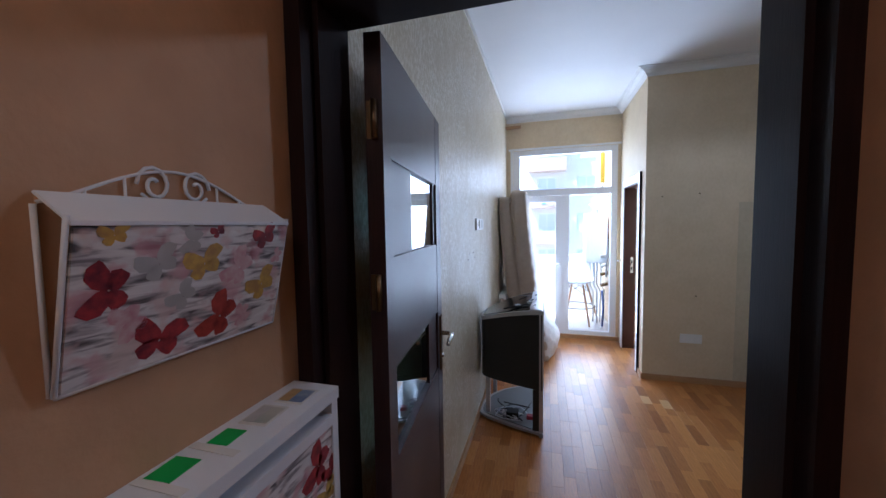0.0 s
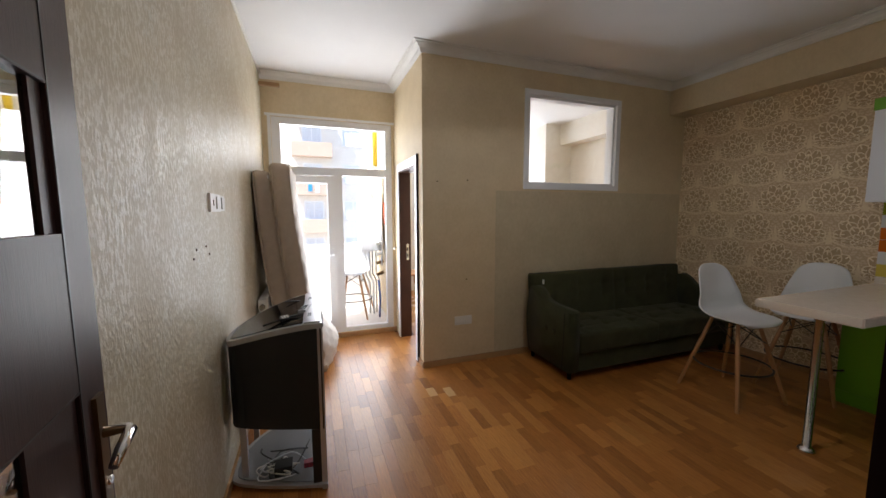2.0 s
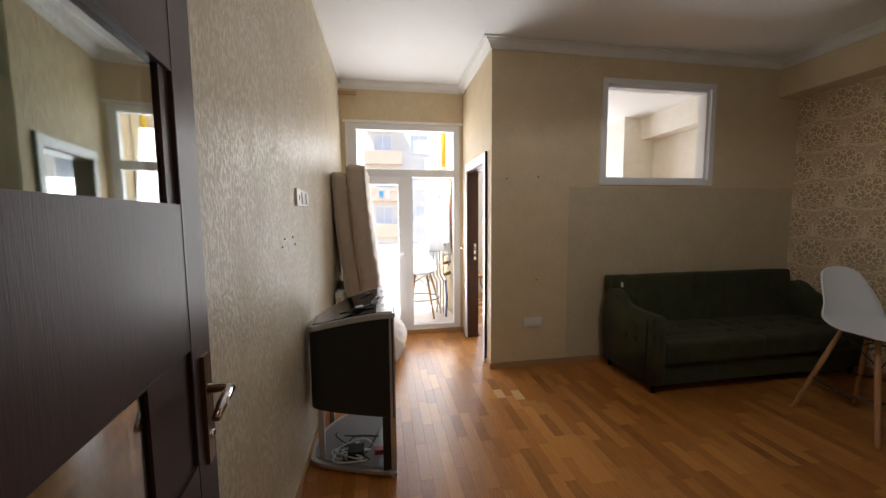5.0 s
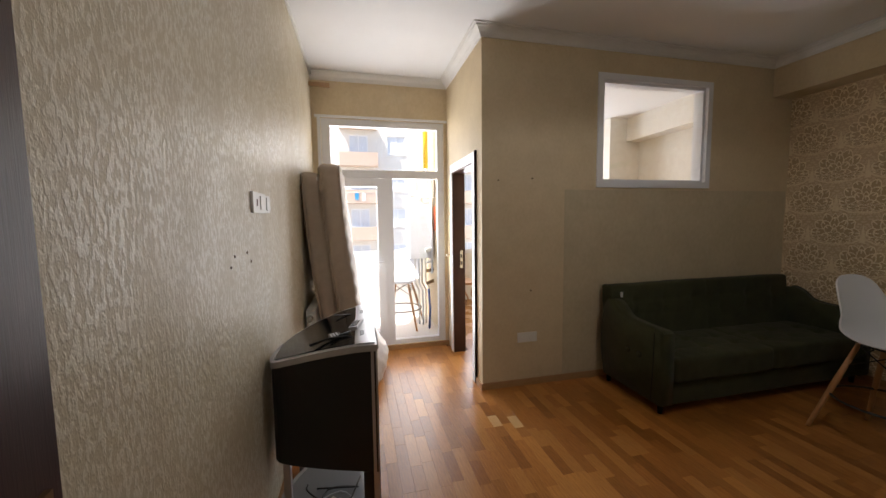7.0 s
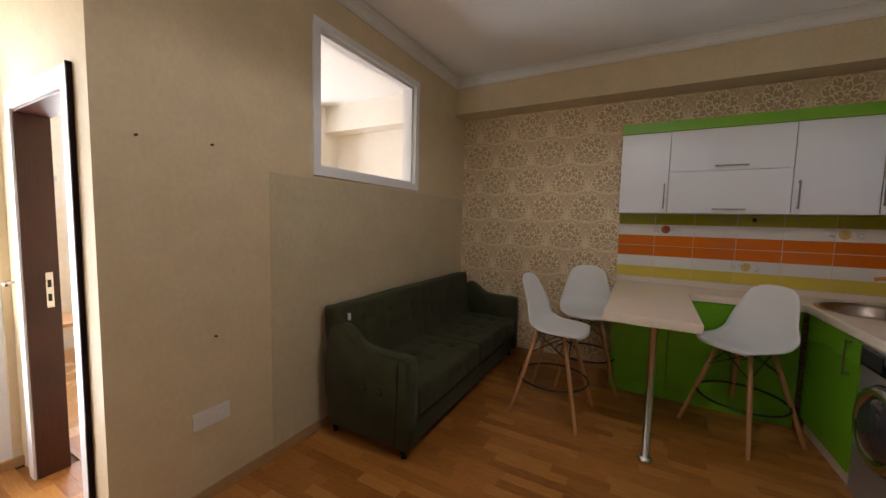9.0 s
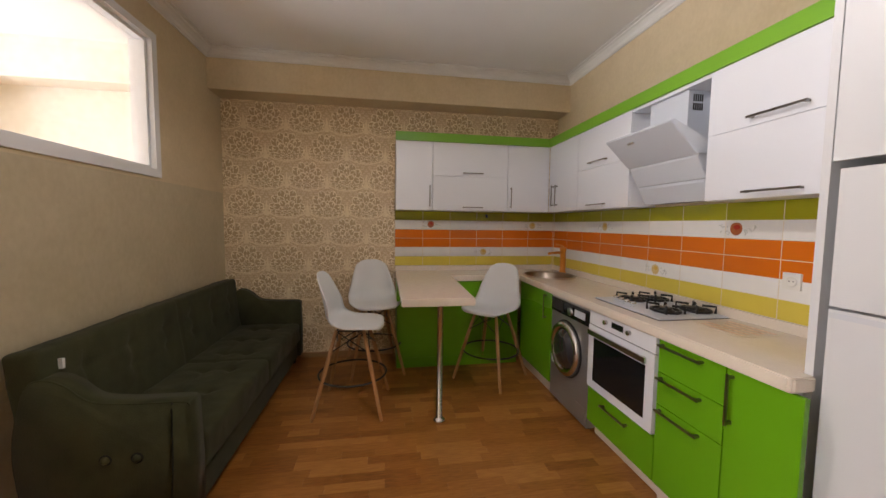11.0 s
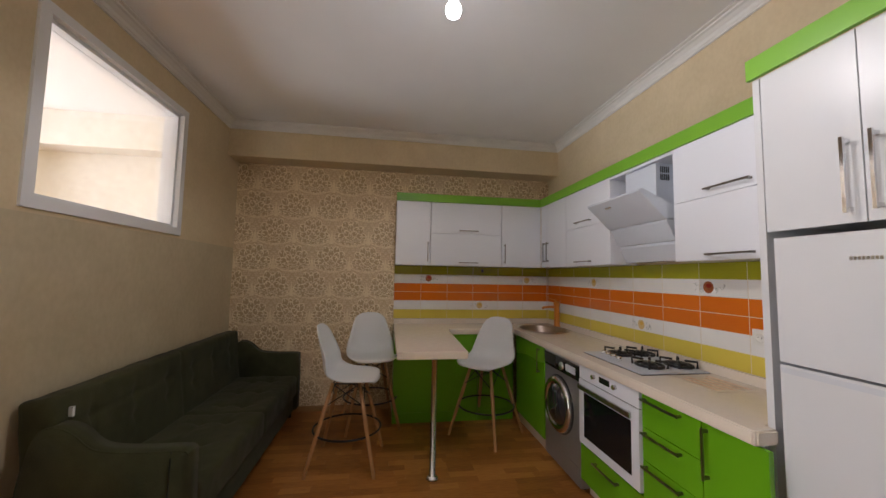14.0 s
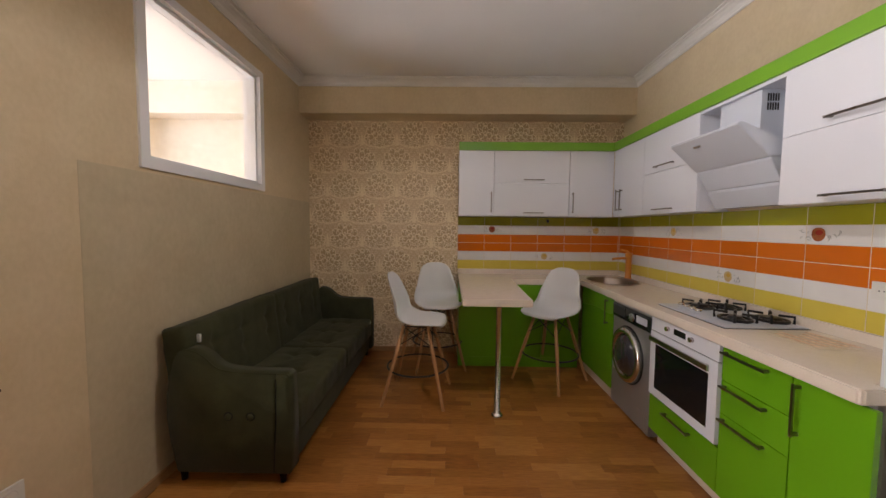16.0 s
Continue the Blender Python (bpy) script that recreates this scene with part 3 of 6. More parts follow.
# ---- corridor things ----
def butterfly(bm, cx, cz, s, ang, mi, face):
    """Four petal wings on a plane; face maps (u, v) to a place."""
    for a, l, w in ((0.6, 1.0, 1.1), (2.5, 1.0, 1.1), (-0.6, 0.7, 1.0), (3.7, 0.7, 1.0)):
        a += ang
        pts = []
        for k in range(9):
            q = 2 * math.pi * k / 9
            u = (0.5 + 0.5 * math.cos(q)) * l * s
            v = 0.5 * math.sin(q) * w * s * (0.6 + 0.4 * math.cos(q * 0.5))
            pts.append(face(cx + u * math.cos(a) - v * math.sin(a), cz + u * math.sin(a) + v * math.cos(a)))
        f = bm.faces.new([bm.verts.new(p) for p in pts])
        f.material_index = mi


C_RED = material("printed_red", (0.40, 0.03, 0.04), 0.5, color2=(0.12, 0.012, 0.03), scale=75, mix=0.8)
C_ORANGE = material("printed_orange_red", (0.46, 0.055, 0.035), 0.5, color2=(0.25, 0.02, 0.02), scale=75, mix=0.8)
C_YEL = material("printed_yellow", (0.66, 0.44, 0.08), 0.5, color2=(0.42, 0.26, 0.09), scale=75, mix=0.8)
C_PINK = material("printed_pink", (0.58, 0.28, 0.34), 0.5, color2=(0.70, 0.56, 0.58), scale=70, mix=0.8)
C_GREY = material("printed_grey", (0.42, 0.42, 0.42), 0.5, color2=(0.55, 0.54, 0.54), scale=40)


def brushed_print(name):
    """A washed print: broken horizontal strokes of white, grey and dark, with pink and wine-red clouds."""
    m = bpy.data.materials.new(name)
    m.use_nodes = True
    n, l = m.node_tree.nodes, m.node_tree.links
    b = n["Principled BSDF"]
    b.inputs["Roughness"].default_value = 0.4
    tc = n.new("ShaderNodeTexCoord")

    def ramp(scale, detail, stops, dist=0.0):
        mp, nz, cr = n.new("ShaderNodeMapping"), n.new("ShaderNodeTexNoise"), n.new("ShaderNodeValToRGB")
        mp.inputs["Scale"].default_value = scale
        l.new(tc.outputs["Object"], mp.inputs["Vector"])
        nz.inputs["Scale"].default_value, nz.inputs["Detail"].default_value, nz.inputs["Distortion"].default_value = 1.0, detail, dist
        l.new(mp.outputs[0], nz.inputs["Vector"])
        el = cr.color_ramp.elements
        while len(el) < len(stops):
            el.new(0.5)
        for e, (p, c) in zip(el, stops):
            e.position, e.color = p, (*c, 1)
        l.new(nz.outputs["Fac"], cr.inputs["Fac"])
        return cr.outputs["Color"]

    strokes = ramp((10, 16, 95), 5.0, ((0.34, (0.10, 0.09, 0.10)), (0.44, (0.40, 0.38, 0.40)), (0.52, (0.72, 0.70, 0.71)), (0.68, (0.84, 0.83, 0.83))), 0.6)
    clouds = ramp((22, 22, 26), 3.0, ((0.50, (0.0, 0.0, 0.0)), (0.60, (0.8, 0.8, 0.8))))
    tint = ramp((13, 13, 17), 2.0, ((0.35, (0.30, 0.06, 0.09)), (0.47, (0.62, 0.34, 0.40)), (0.60, (0.70, 0.58, 0.56))))
    mx = n.new("ShaderNodeMixRGB")
    l.new(clouds, mx.inputs["Fac"])
    l.new(strokes, mx.inputs["Color1"])
    l.new(tint, mx.inputs["Color2"])
    l.new(mx.outputs[0], b.inputs["Base Color"])
    return m


PRINT = brushed_print("printed_board")
C_GREEN = material("green_paper", (0.03, 0.42, 0.07), 0.6, scale=20)
C_BLUE = material("photo_blue", (0.10, 0.16, 0.36), 0.4, color2=(0.36, 0.40, 0.48), scale=60)
C_TEAL = material("photo_grey_green", (0.34, 0.40, 0.38), 0.4, color2=(0.55, 0.52, 0.46), scale=18)
C_SAND = material("photo_sand", (0.52, 0.36, 0.14), 0.4, color2=(0.35, 0.22, 0.10), scale=60)
C_MATS = [C_RED, C_ORANGE, C_YEL, C_PINK, C_GREY]
random.seed(5)


def letter_rack():
    e = tagged(empty("letter_rack", pose(-0.204, 0.53, 1.362)), "white metal wall letter rack with butterfly print front", "letter rack")
    L, H = 0.285, 0.185
    box("back", (0, 0, 0), (0.003, L, H + 0.02), CORRIDOR, e, 0.001)
    prism("front", [(0.008, 0.004), (0.012, 0.0), (0.054, H - 0.012), (0.050, H - 0.010)], "y", 0.0, L + 0.012, PRINT, e, 0.001)
    prism("lid", [(0.003, H + 0.022), (0.003, H + 0.026), (0.056, H - 0.006), (0.056, H - 0.011)], "y", -0.003, L + 0.014, WHITE_MDF, e, 0.001)
    for a, b in (((0.004, -0.003, 0), (0.004, -0.003, H + 0.012)), ((0.010, -0.003, 0), (0.052, -0.003, H)), ((0.010, L + 0.013, 0), (0.052, L + 0.013, H)), ((0.010, -0.003, 0), (0.010, L + 0.013, 0))):
        tube("edge_wire", [a, b], 0.003, WHITE_MDF, e, k=6)
    # scrolled wire crest
    top = [(0.003, L * u, H + 0.014 + 0.048 * math.sin(math.pi * u) ** 1.3) for u in [i / 18 for i in range(19)]]
    tube("crest", top, 0.0022, WHITE_MDF, e, k=6)
    for u in (0.14, 0.28, 0.72, 0.86):
        tube("crest_bar", [(0.003, L * u, H), (0.003, L * u, H + 0.014 + 0.048 * math.sin(math.pi * u) ** 1.3)], 0.0018, WHITE_MDF, e, k=6)
    for sgn in (-1, 1):
        sp = [(0.003, L / 2 + sgn * (0.028 + 0.022 * (1 - k / 22) * math.cos(k * 0.5)), H + 0.042 + 0.026 * (1 - k / 22) * math.sin(k * 0.5)) for k in range(18)]
        tube("scroll", sp, 0.0026, WHITE_MDF, e, k=6)
        tube("crest_bar", [(0.003, L / 2 + sgn * 0.01, H), (0.003, L / 2 + sgn * 0.045, H + 0.03)], 0.002, WHITE_MDF, e, k=6)
    bm = bmesh.new()

    def face(u, v):
        return (0.0124 + v * 0.042 / (H - 0.012), u, v)

    for u, v, s, a, mi in ((0.035, 0.105, 0.036, 1.3, 0), (0.095, 0.030, 0.040, -0.4, 0), (0.182, 0.040, 0.042, 0.9, 1), (0.145, 0.122, 0.034, 0.1, 2), (0.205, 0.110, 0.036, 0.8, 3),
                           (0.256, 0.076, 0.036, 0.4, 2), (0.248, 0.155, 0.028, 0.2, 0), (0.160, 0.166, 0.014, 0.3, 0), (0.035, 0.164, 0.018, 0.0, 2), (0.282, 0.122, 0.016, 1.0, 3),
                           (0.085, 0.128, 0.030, 0.3, 4), (0.060, 0.065, 0.028, 1.8, 3), (0.120, 0.082, 0.025, 0.6, 4), (0.225, 0.034, 0.022, 1.5, 3), (0.125, 0.155, 0.022, 1.2, 4)):
        butterfly(bm, u, v, s, a, mi, face)
    tagged(finish("butterfly_print", bm, C_MATS, e), kind="stuff")
    return e


letter_rack()
hl = tagged(empty("corridor_lamp"), "round white glass ceiling lamp in the corridor", "ceiling lamp")
lathe("shade", [(0.0, -0.075), (0.06, -0.07), (0.11, -0.045), (0.13, 0.0)], BULB_WARM, hl, pose(0.22, -0.55, 2.585), 28).visible_shadow = False
lathe("base_ring", [(0.0, 0.0), (0.135, 0.0), (0.135, 0.014), (0, 0.014)], CHROME, hl, pose(0.22, -0.55, 2.586), 28)


def shoe_cabinet():
    e = tagged(empty("shoe_cabinet", pose(-0.204, 0.05, 0.001)), "slim white shoe cabinet with butterfly printed flap fronts", "cabinet")
    L, D, H = 0.842, 0.102, 1.222
    box("top", (0, 0, H - 0.022), (D, L, H), WHITE_MDF, e, 0.003)
    box("side", (0, L - 0.018, 0), (D - 0.004, L, H - 0.023), WHITE_MDF, e, 0.002)
    box("side", (0, 0, 0), (D - 0.004, 0.018, H - 0.023), WHITE_MDF, e, 0.002)
    box("back", (0, 0.018, 0), (0.006, L - 0.018, H - 0.023), WHITE_MDF, e, 0)
    for i in range(3):
        z0 = 0.06 + i * 0.375
        f = box("flap", (D - 0.022, 0.02, z0), (D - 0.006, L - 0.02, z0 + 0.345), PRINT, e, 0.002)
        box("flap_lip", (D - 0.03, 0.02, z0 + 0.346), (D - 0.001, L - 0.02, z0 + 0.365), WHITE_MDF, e, 0.004)
    bm = bmesh.new()
    for u, v, s, a, mi in ((0.78, 1.10, 0.05, 0.9, 0), (0.80, 1.03, 0.035, 0.1, 2), (0.70, 1.04, 0.04, 1.7, 3), (0.815, 1.07, 0.03, 0.4, 0), (0.6, 1.1, 0.05, 0.5, 1), (0.45, 1.05, 0.05, 1.1, 2), (0.3, 1.1, 0.05, 0.2, 0)):
        butterfly(bm, u, v, s, a, mi, lambda p, q: (D - 0.0057, p, q))
    tagged(finish("butterfly_print", bm, C_MATS, e), kind="stuff")
    return e


shoe_cabinet()
for nm, lab, y, x, sx, sy, mt in (("card", "small glossy photo card lying on shoe cabinet", 0.835, -0.152, 0.055, 0.055, C_BLUE), ("card", "pale photo card lying on shoe cabinet", 0.765, -0.16, 0.05, 0.06, C_TEAL),
                                  ("note_slip", "bright green paper slip on shoe cabinet", 0.70, -0.168, 0.034, 0.038, C_GREEN), ("note_slip", "bright green paper slip on shoe cabinet", 0.625, -0.175, 0.04, 0.045, C_GREEN)):
    cd = tagged(empty(nm, pose(x, y, 1.2233, 0, 0, 4)), lab, "card")
    box("sheet", (-sx / 2, -sy / 2, 0), (sx / 2, sy / 2, 0.0012), mt if nm == "note_slip" else T_WHITE, cd, 0)
    if nm == "card":
        box("picture", (-sx * 0.42, -sy * 0.40, 0.0013), (sx * 0.42, sy * 0.40, 0.0018), mt, cd, 0)
        box("picture_foreground", (-sx * 0.42, -sy * 0.40, 0.0019), (-sx * 0.05, sy * 0.40, 0.0023), C_SAND if mt is C_BLUE else C_GREY, cd, 0)
for y in (0.70, 0.625):
    tagged(box("plastic_sleeve", (-0.20, y - 0.035, 1.2232), (-0.12, y - 0.022, 1.2242), T_WHITE, None, 0), "clear plastic sleeve strip on shoe cabinet", "sleeve")

# ---- balcony door and windows ----
door1 = struct(empty("door_balcony"))
y0, y1 = YB + 0.02, YB + 0.09
for nm, lo, hi in (("frame", (-0.14, y0, 0.05), (-0.055, y1, 2.52)), ("frame", (1.09, y0, 0.05), (1.165, y1, 2.52)), ("frame", (-0.055, y0, 2.45), (1.09, y1, 2.52)),
                   ("frame", (-0.055, y0, 1.91), (1.09, y1, 1.995)), ("frame", (0.50, y0, 0.10), (0.585, y1, 1.91)), ("frame", (-0.055, y0, 0.05), (1.09, y1, 0.10)),
                   ("casement", (-0.05, y0 - 0.02, 0.105), (0.035, y1 - 0.02, 1.905)), ("casement", (0.415, y0 - 0.02, 0.105), (0.50, y1 - 0.02, 1.905)),
                   ("casement", (0.035, y0 - 0.02, 1.82), (0.415, y1 - 0.02, 1.905)), ("casement", (0.035, y0 - 0.02, 0.105), (0.415, y1 - 0.02, 0.21)),
                   ("trim", (-0.20, YB - 0.012, 2.522), (XC - 0.002, YB - 0.001, 2.548)), ("trim", (-0.175, YB - 0.010, 0.055), (-0.142, YB - 0.001, 2.521))):
    box(nm, lo, hi, UPVC, door1, 0.006)
for lo, hi in (((-0.055, y0 + 0.03, 1.995), (1.09, y0 + 0.036, 2.45)), ((0.585, y0 + 0.03, 0.10), (1.09, y0 + 0.036, 1.91)), ((0.035, y0 + 0.012, 0.21), (0.415, y0 + 0.018, 1.82))):
    p = box("pane", lo, hi, GLASS, door1, 0)
    p.visible_shadow = False
tube("handle", [(0.462, y0 - 0.022, 1.0), (0.462, y0 - 0.062, 1.0), (0.43, y0 - 0.066, 1.0), (0.345, y0 - 0.066, 1.0)], 0.009, UPVC, door1)
box("handle_plate", (0.448, y0 - 0.030, 0.94), (0.476, y0 - 0.021, 1.07), UPVC, door1, 0.003)

win1 = struct(empty("window_bedroom_inner"))
for nm, lo, hi in (("frame", (WX0 - 0.028, YW - 0.014, WZ0 - 0.030), (WX0 + 0.030, YW + 0.02, WZ1 + 0.020)), ("frame", (WX1 - 0.030, YW - 0.014, WZ0 - 0.030), (WX1 + 0.024, YW + 0.02, WZ1 + 0.020)),
                   ("frame", (WX0 + 0.030, YW - 0.014, WZ1 - 0.030), (WX1 - 0.030, YW + 0.02, WZ1 + 0.020)), ("frame", (WX0 + 0.030, YW - 0.014, WZ0 - 0.030), (WX1 - 0.030, YW + 0.02, WZ0 + 0.025)),
                   ("sash", (WX0 + 0.002, YW + 0.021, WZ0 + 0.002), (WX0 + 0.052, YW + 0.118, WZ1 - 0.002)), ("sash", (WX1 - 0.052, YW + 0.021, WZ0 + 0.002), (WX1 - 0.002, YW + 0.118, WZ1 - 0.002)),
                   ("sash", (WX0 + 0.052, YW + 0.021, WZ1 - 0.052), (WX1 - 0.052, YW + 0.118, WZ1 - 0.002)), ("sash", (WX0 + 0.052, YW + 0.021, WZ0 + 0.002), (WX1 - 0.052, YW + 0.118, WZ0 + 0.046))):
    box(nm, lo, hi, UPVC, win1, 0.005)
p = box("pane", (WX0 + 0.052, YW + 0.070, WZ0 + 0.046), (WX1 - 0.052, YW + 0.076, WZ1 - 0.052), GLASS, win1, 0)
p.visible_shadow = False

win2 = struct(empty("window_bedroom_outer"))
for lo, hi in (((2.0, 7.5, 0.85), (2.07, 7.57, 2.4)), ((3.93, 7.5, 0.85), (4.0, 7.57, 2.4)), ((2.07, 7.5, 2.33), (3.93, 7.57, 2.4)), ((2.07, 7.5, 0.85), (3.93, 7.57, 0.92)), ((2.96, 7.5, 0.92), (3.04, 7.57, 2.33))):
    box("frame", lo, hi, UPVC, win2, 0.005)

# bedroom doorway
fr2 = struct(empty("door_frame_bedroom"))
for nm, lo, hi, mt in (("lining", (XC - 0.004, DY1 - 0.022, 0), (XC + 0.124, DY1, DZ), MAHOG), ("lining", (XC - 0.004, DY0, 0), (XC + 0.124, DY0 + 0.022, DZ), MAHOG),
                       ("lining", (XC - 0.004, DY0 + 0.022, DZ - 0.022), (XC + 0.124, DY1 - 0.022, DZ), MAHOG),
                       ("casing", (XC - 0.016, DY1 - 0.012, 0), (XC - 0.005, DY1 + 0.06, DZ + 0.07), UPVC), ("casing", (XC - 0.016, DY0 - 0.06, 0), (XC - 0.005, DY0 + 0.012, DZ + 0.07), UPVC),
                       ("casing", (XC - 0.016, DY0 + 0.012, DZ - 0.01), (XC - 0.005, DY1 - 0.012, DZ + 0.07), UPVC),
                       ("edge_strip", (XC - 0.020, DY0 - 0.072, 0), (XC - 0.001, DY0 - 0.061, DZ + 0.075), WENGE)):
    box(nm, lo, hi, mt, fr2, 0.003)
box("strike_plate", (XC + 0.07, DY1 - 0.026, 0.93), (XC + 0.098, DY1 - 0.021, 1.12), STEEL, fr2, 0.001)
for z in (0.985, 1.06):
    box("strike_hole", (XC + 0.076, DY1 - 0.0275, z - 0.02), (XC + 0.090, DY1 - 0.0258, z + 0.02), BLACK, fr2, 0)
tagged(tube("door_lever", [(XC - 0.001, 5.22, 1.06), (XC - 0.04, 5.22, 1.06), (XC - 0.046, 5.20, 1.06), (XC - 0.046, 5.14, 1.058)], 0.008, CHROME), "small chrome lever handle beside the doorway", "handle")


# ---- kitchen ----
def bar_handle(p, axis, length, parent, out, mat=HANDLE):
    """A flat bar pull with two feet, centred at p; axis 'x', 'y' or 'z'; out is the way it stands off."""
    ax = Vector({"x": (1, 0, 0), "y": (0, 1, 0), "z": (0, 0, 1)}[axis])
    o, c = Vector(out), Vector(p)
    side = ax.cross(o)
    bm = bmesh.new()

    def blk(cen, a, b, d):
        vs = []
        for i in (-1, 1):
            for j in (-1, 1):
                for k in (-1, 1):
                    vs.append(cen + ax * a * i + o * b * j + side * d * k)
        add_box(bm, [min(v[i] for v in vs) for i in range(3)], [max(v[i] for v in vs) for i in range(3)])

    blk(c + o * 0.027, length / 2, 0.004, 0.0048)
    for s in (-1, 1):
        blk(c + ax * s * (length / 2 - 0.012) + o * 0.0115, 0.006, 0.0115, 0.005)
    return finish("handle", bm, mat, parent, bevel=0.0012)


def front(name, lo, hi, mat, parent):
    return box(name, lo, hi, mat, parent, 0.0025)


KF, BF = 1.185, 4.07   # fronts of the two base runs
ctop = tagged(empty("kitchen_worktop"), "cream laminate L-shaped worktop with breakfast bar", "worktop")
prism("slab", [(1.632, YK), (XB, YK), (XB, 2.44), (2.985, 2.44), (2.985, 1.934), (4.05, 1.90), (4.05, 1.205), (1.598, 1.205), (1.588, 1.195), (1.588, 1.102), (1.632, 1.102)], "z", 0.862, 0.916, COUNTER, ctop, 0.006)
cut = lathe("cutter", [(0, -0.2), (0.232, -0.2), (0.232, 0.2), (0, 0.2)], COUNTER, None, pose(4.03, 0.905, 0.89) @ Matrix.Diagonal((1.2, 1.0, 1, 1)), 40)
slab = [o for o in ctop.children if o.name.startswith("slab")][0]
md = slab.modifiers.new("sink_hole", "BOOLEAN")
md.object, md.operation, md.solver = cut, "DIFFERENCE", "EXACT"
bpy.context.view_layer.update()
holed = bpy.data.meshes.new_from_object(slab.evaluated_get(bpy.context.evaluated_depsgraph_get()))
slab.modifiers.clear()
slab.data = holed
bpy.data.objects.remove(cut)
box("upstand", (1.632, YK, 0.9165), (XB - 0.026, YK + 0.022, 0.967), COUNTER, ctop, 0.005)
box("upstand", (XB - 0.022, YK + 0.023, 0.9165), (XB, 2.44, 0.967), COUNTER, ctop, 0.005)
lathe("leg", [(0.0, 0.0), (0.045, 0.0), (0.045, 0.006), (0.034, 0.018), (0.0215, 0.024), (0.0215, 0.83), (0.04, 0.855), (0.04, 0.861), (0, 0.861)], STEEL, ctop, pose(3.105, 2.16, 0), 24)


def base_unit(label, lo, hi, face, mat=GREEN_MDF):
    """A carcass on a recessed plinth; face is 'y' or 'x' for the side of its fronts."""
    e = tagged(empty("base_cabinet"), label, "cabinet", "kitchen base cabinets")
    (x0, y0, z0), (x1, y1, z1) = lo, hi
    if face == "y":
        box("body", (x0 + 0.001, y0, 0.10), (x1 - 0.001, y1 - 0.021, z1), WHITE_MDF, e, 0)
        box("plinth", (x0, y0, 0.0), (x1, y1 - 0.035, 0.0985), COUNTER, e, 0)
    else:
        box("body", (x0 + 0.021, y0 + 0.001, 0.10), (x1, y1 - 0.001, z1), GREEN_MDF, e, 0)
        box("plinth", (x0 + 0.012, y0, 0.0), (x1, y1, 0.0985), GREEN_MDF, e, 0)
    return e


Z0, Z1 = 0.105, 0.857
e = base_unit("green gloss base cabinet with single door under worktop", (1.632, YK, 0), (1.832, KF, Z1), "y")
front("door", (1.560, KF - 0.02, Z0), (1.830, KF, Z1), GREEN_MDF, e)
bar_handle((1.805, KF, 0.735), "z", 0.21, e, (0, 1, 0))
e = base_unit("green gloss three-drawer base cabinet beside the oven", (1.834, YK, 0), (2.195, KF, Z1), "y")
for a, b in ((0.692, Z1), (0.526, 0.689), (Z0, 0.523)):
    front("drawer", (1.836, KF - 0.02, a), (2.193, KF, b), GREEN_MDF, e)
    bar_handle((2.055, KF, b - 0.024), "x", 0.245, e, (0, 1, 0))
e = base_unit("green gloss oven housing with low drawer", (2.197, YK, 0), (2.803, KF - 0.03, 0.345), "y")
front("drawer", (2.199, KF - 0.05, Z0), (2.801, KF - 0.0, 0.335), GREEN_MDF, e)
bar_handle((2.51, KF, 0.285), "x", 0.24, e, (0, 1, 0))
e = base_unit("green gloss corner base cabinet under the sink", (3.372, YK, 0), (4.068, KF, 0.74), "y")
front("door", (3.374, KF - 0.02, Z0), (4.045, KF, Z1), GREEN_MDF, e)
bar_handle((3.47, KF, 0.73), "z", 0.21, e, (0, 1, 0))
for a, b in ((1.208, 1.585), (1.587, 2.01), (2.012, 2.438)):
    e = base_unit("green gloss base cabinet under the breakfast bar", (BF, a, 0), (XB, b, Z1), "x")
    front("door", (BF, a + 0.002, Z0), (BF + 0.02, b - 0.002, Z1), GREEN_MDF, e)
    if a < 1.3:
        bar_handle((BF, b - 0.05, 0.74), "z", 0.12, e, (-1, 0, 0))


def oven():
    e = tagged(empty("oven"), "white built-in electric oven with dark glass door", "oven")
    x0, x1 = 2.205, 2.797
    box("body", (x0 + 0.01, YK + 0.02, 0.348), (x1 - 0.01, KF - 0.02, 0.85), STEEL, e, 0)
    box("control_panel", (x0, KF - 0.02, 0.772), (x1, KF + 0.008, 0.858), WHITE_MDF, e, 0.003)
    dr = box("door", (x0, KF - 0.02, 0.350), (x1, KF + 0.012, 0.766), WHITE_MDF, e, 0.004)
    box("window", (x0 + 0.062, KF + 0.012, 0.405), (x1 - 0.062, KF + 0.0145, 0.69), BLACK_GLASS, e, 0.001)
    box("display", (2.46, KF + 0.008, 0.805), (2.565, KF + 0.010, 0.840), BLACK_GLASS, e, 0)
    for x in (2.405, 2.62):
        tube("knob", [(x, KF + 0.008, 0.822), (x, KF + 0.026, 0.822)], 0.014, STEEL, e, 14)
    box("handle", (x0 + 0.035, KF + 0.030, 0.712), (x1 - 0.035, KF + 0.044, 0.742), STEEL, e, 0.005)
    for hx in (x0 + 0.06, x1 - 0.08):
        box("handle_foot", (hx, KF + 0.0125, 0.718), (hx + 0.02, KF + 0.031, 0.736), STEEL, e, 0.002)
    box("door_gap", (x0 + 0.002, KF - 0.004, 0.7665), (x1 - 0.002, KF + 0.004, 0.7715), BLACK, e, 0)
    return e


oven()


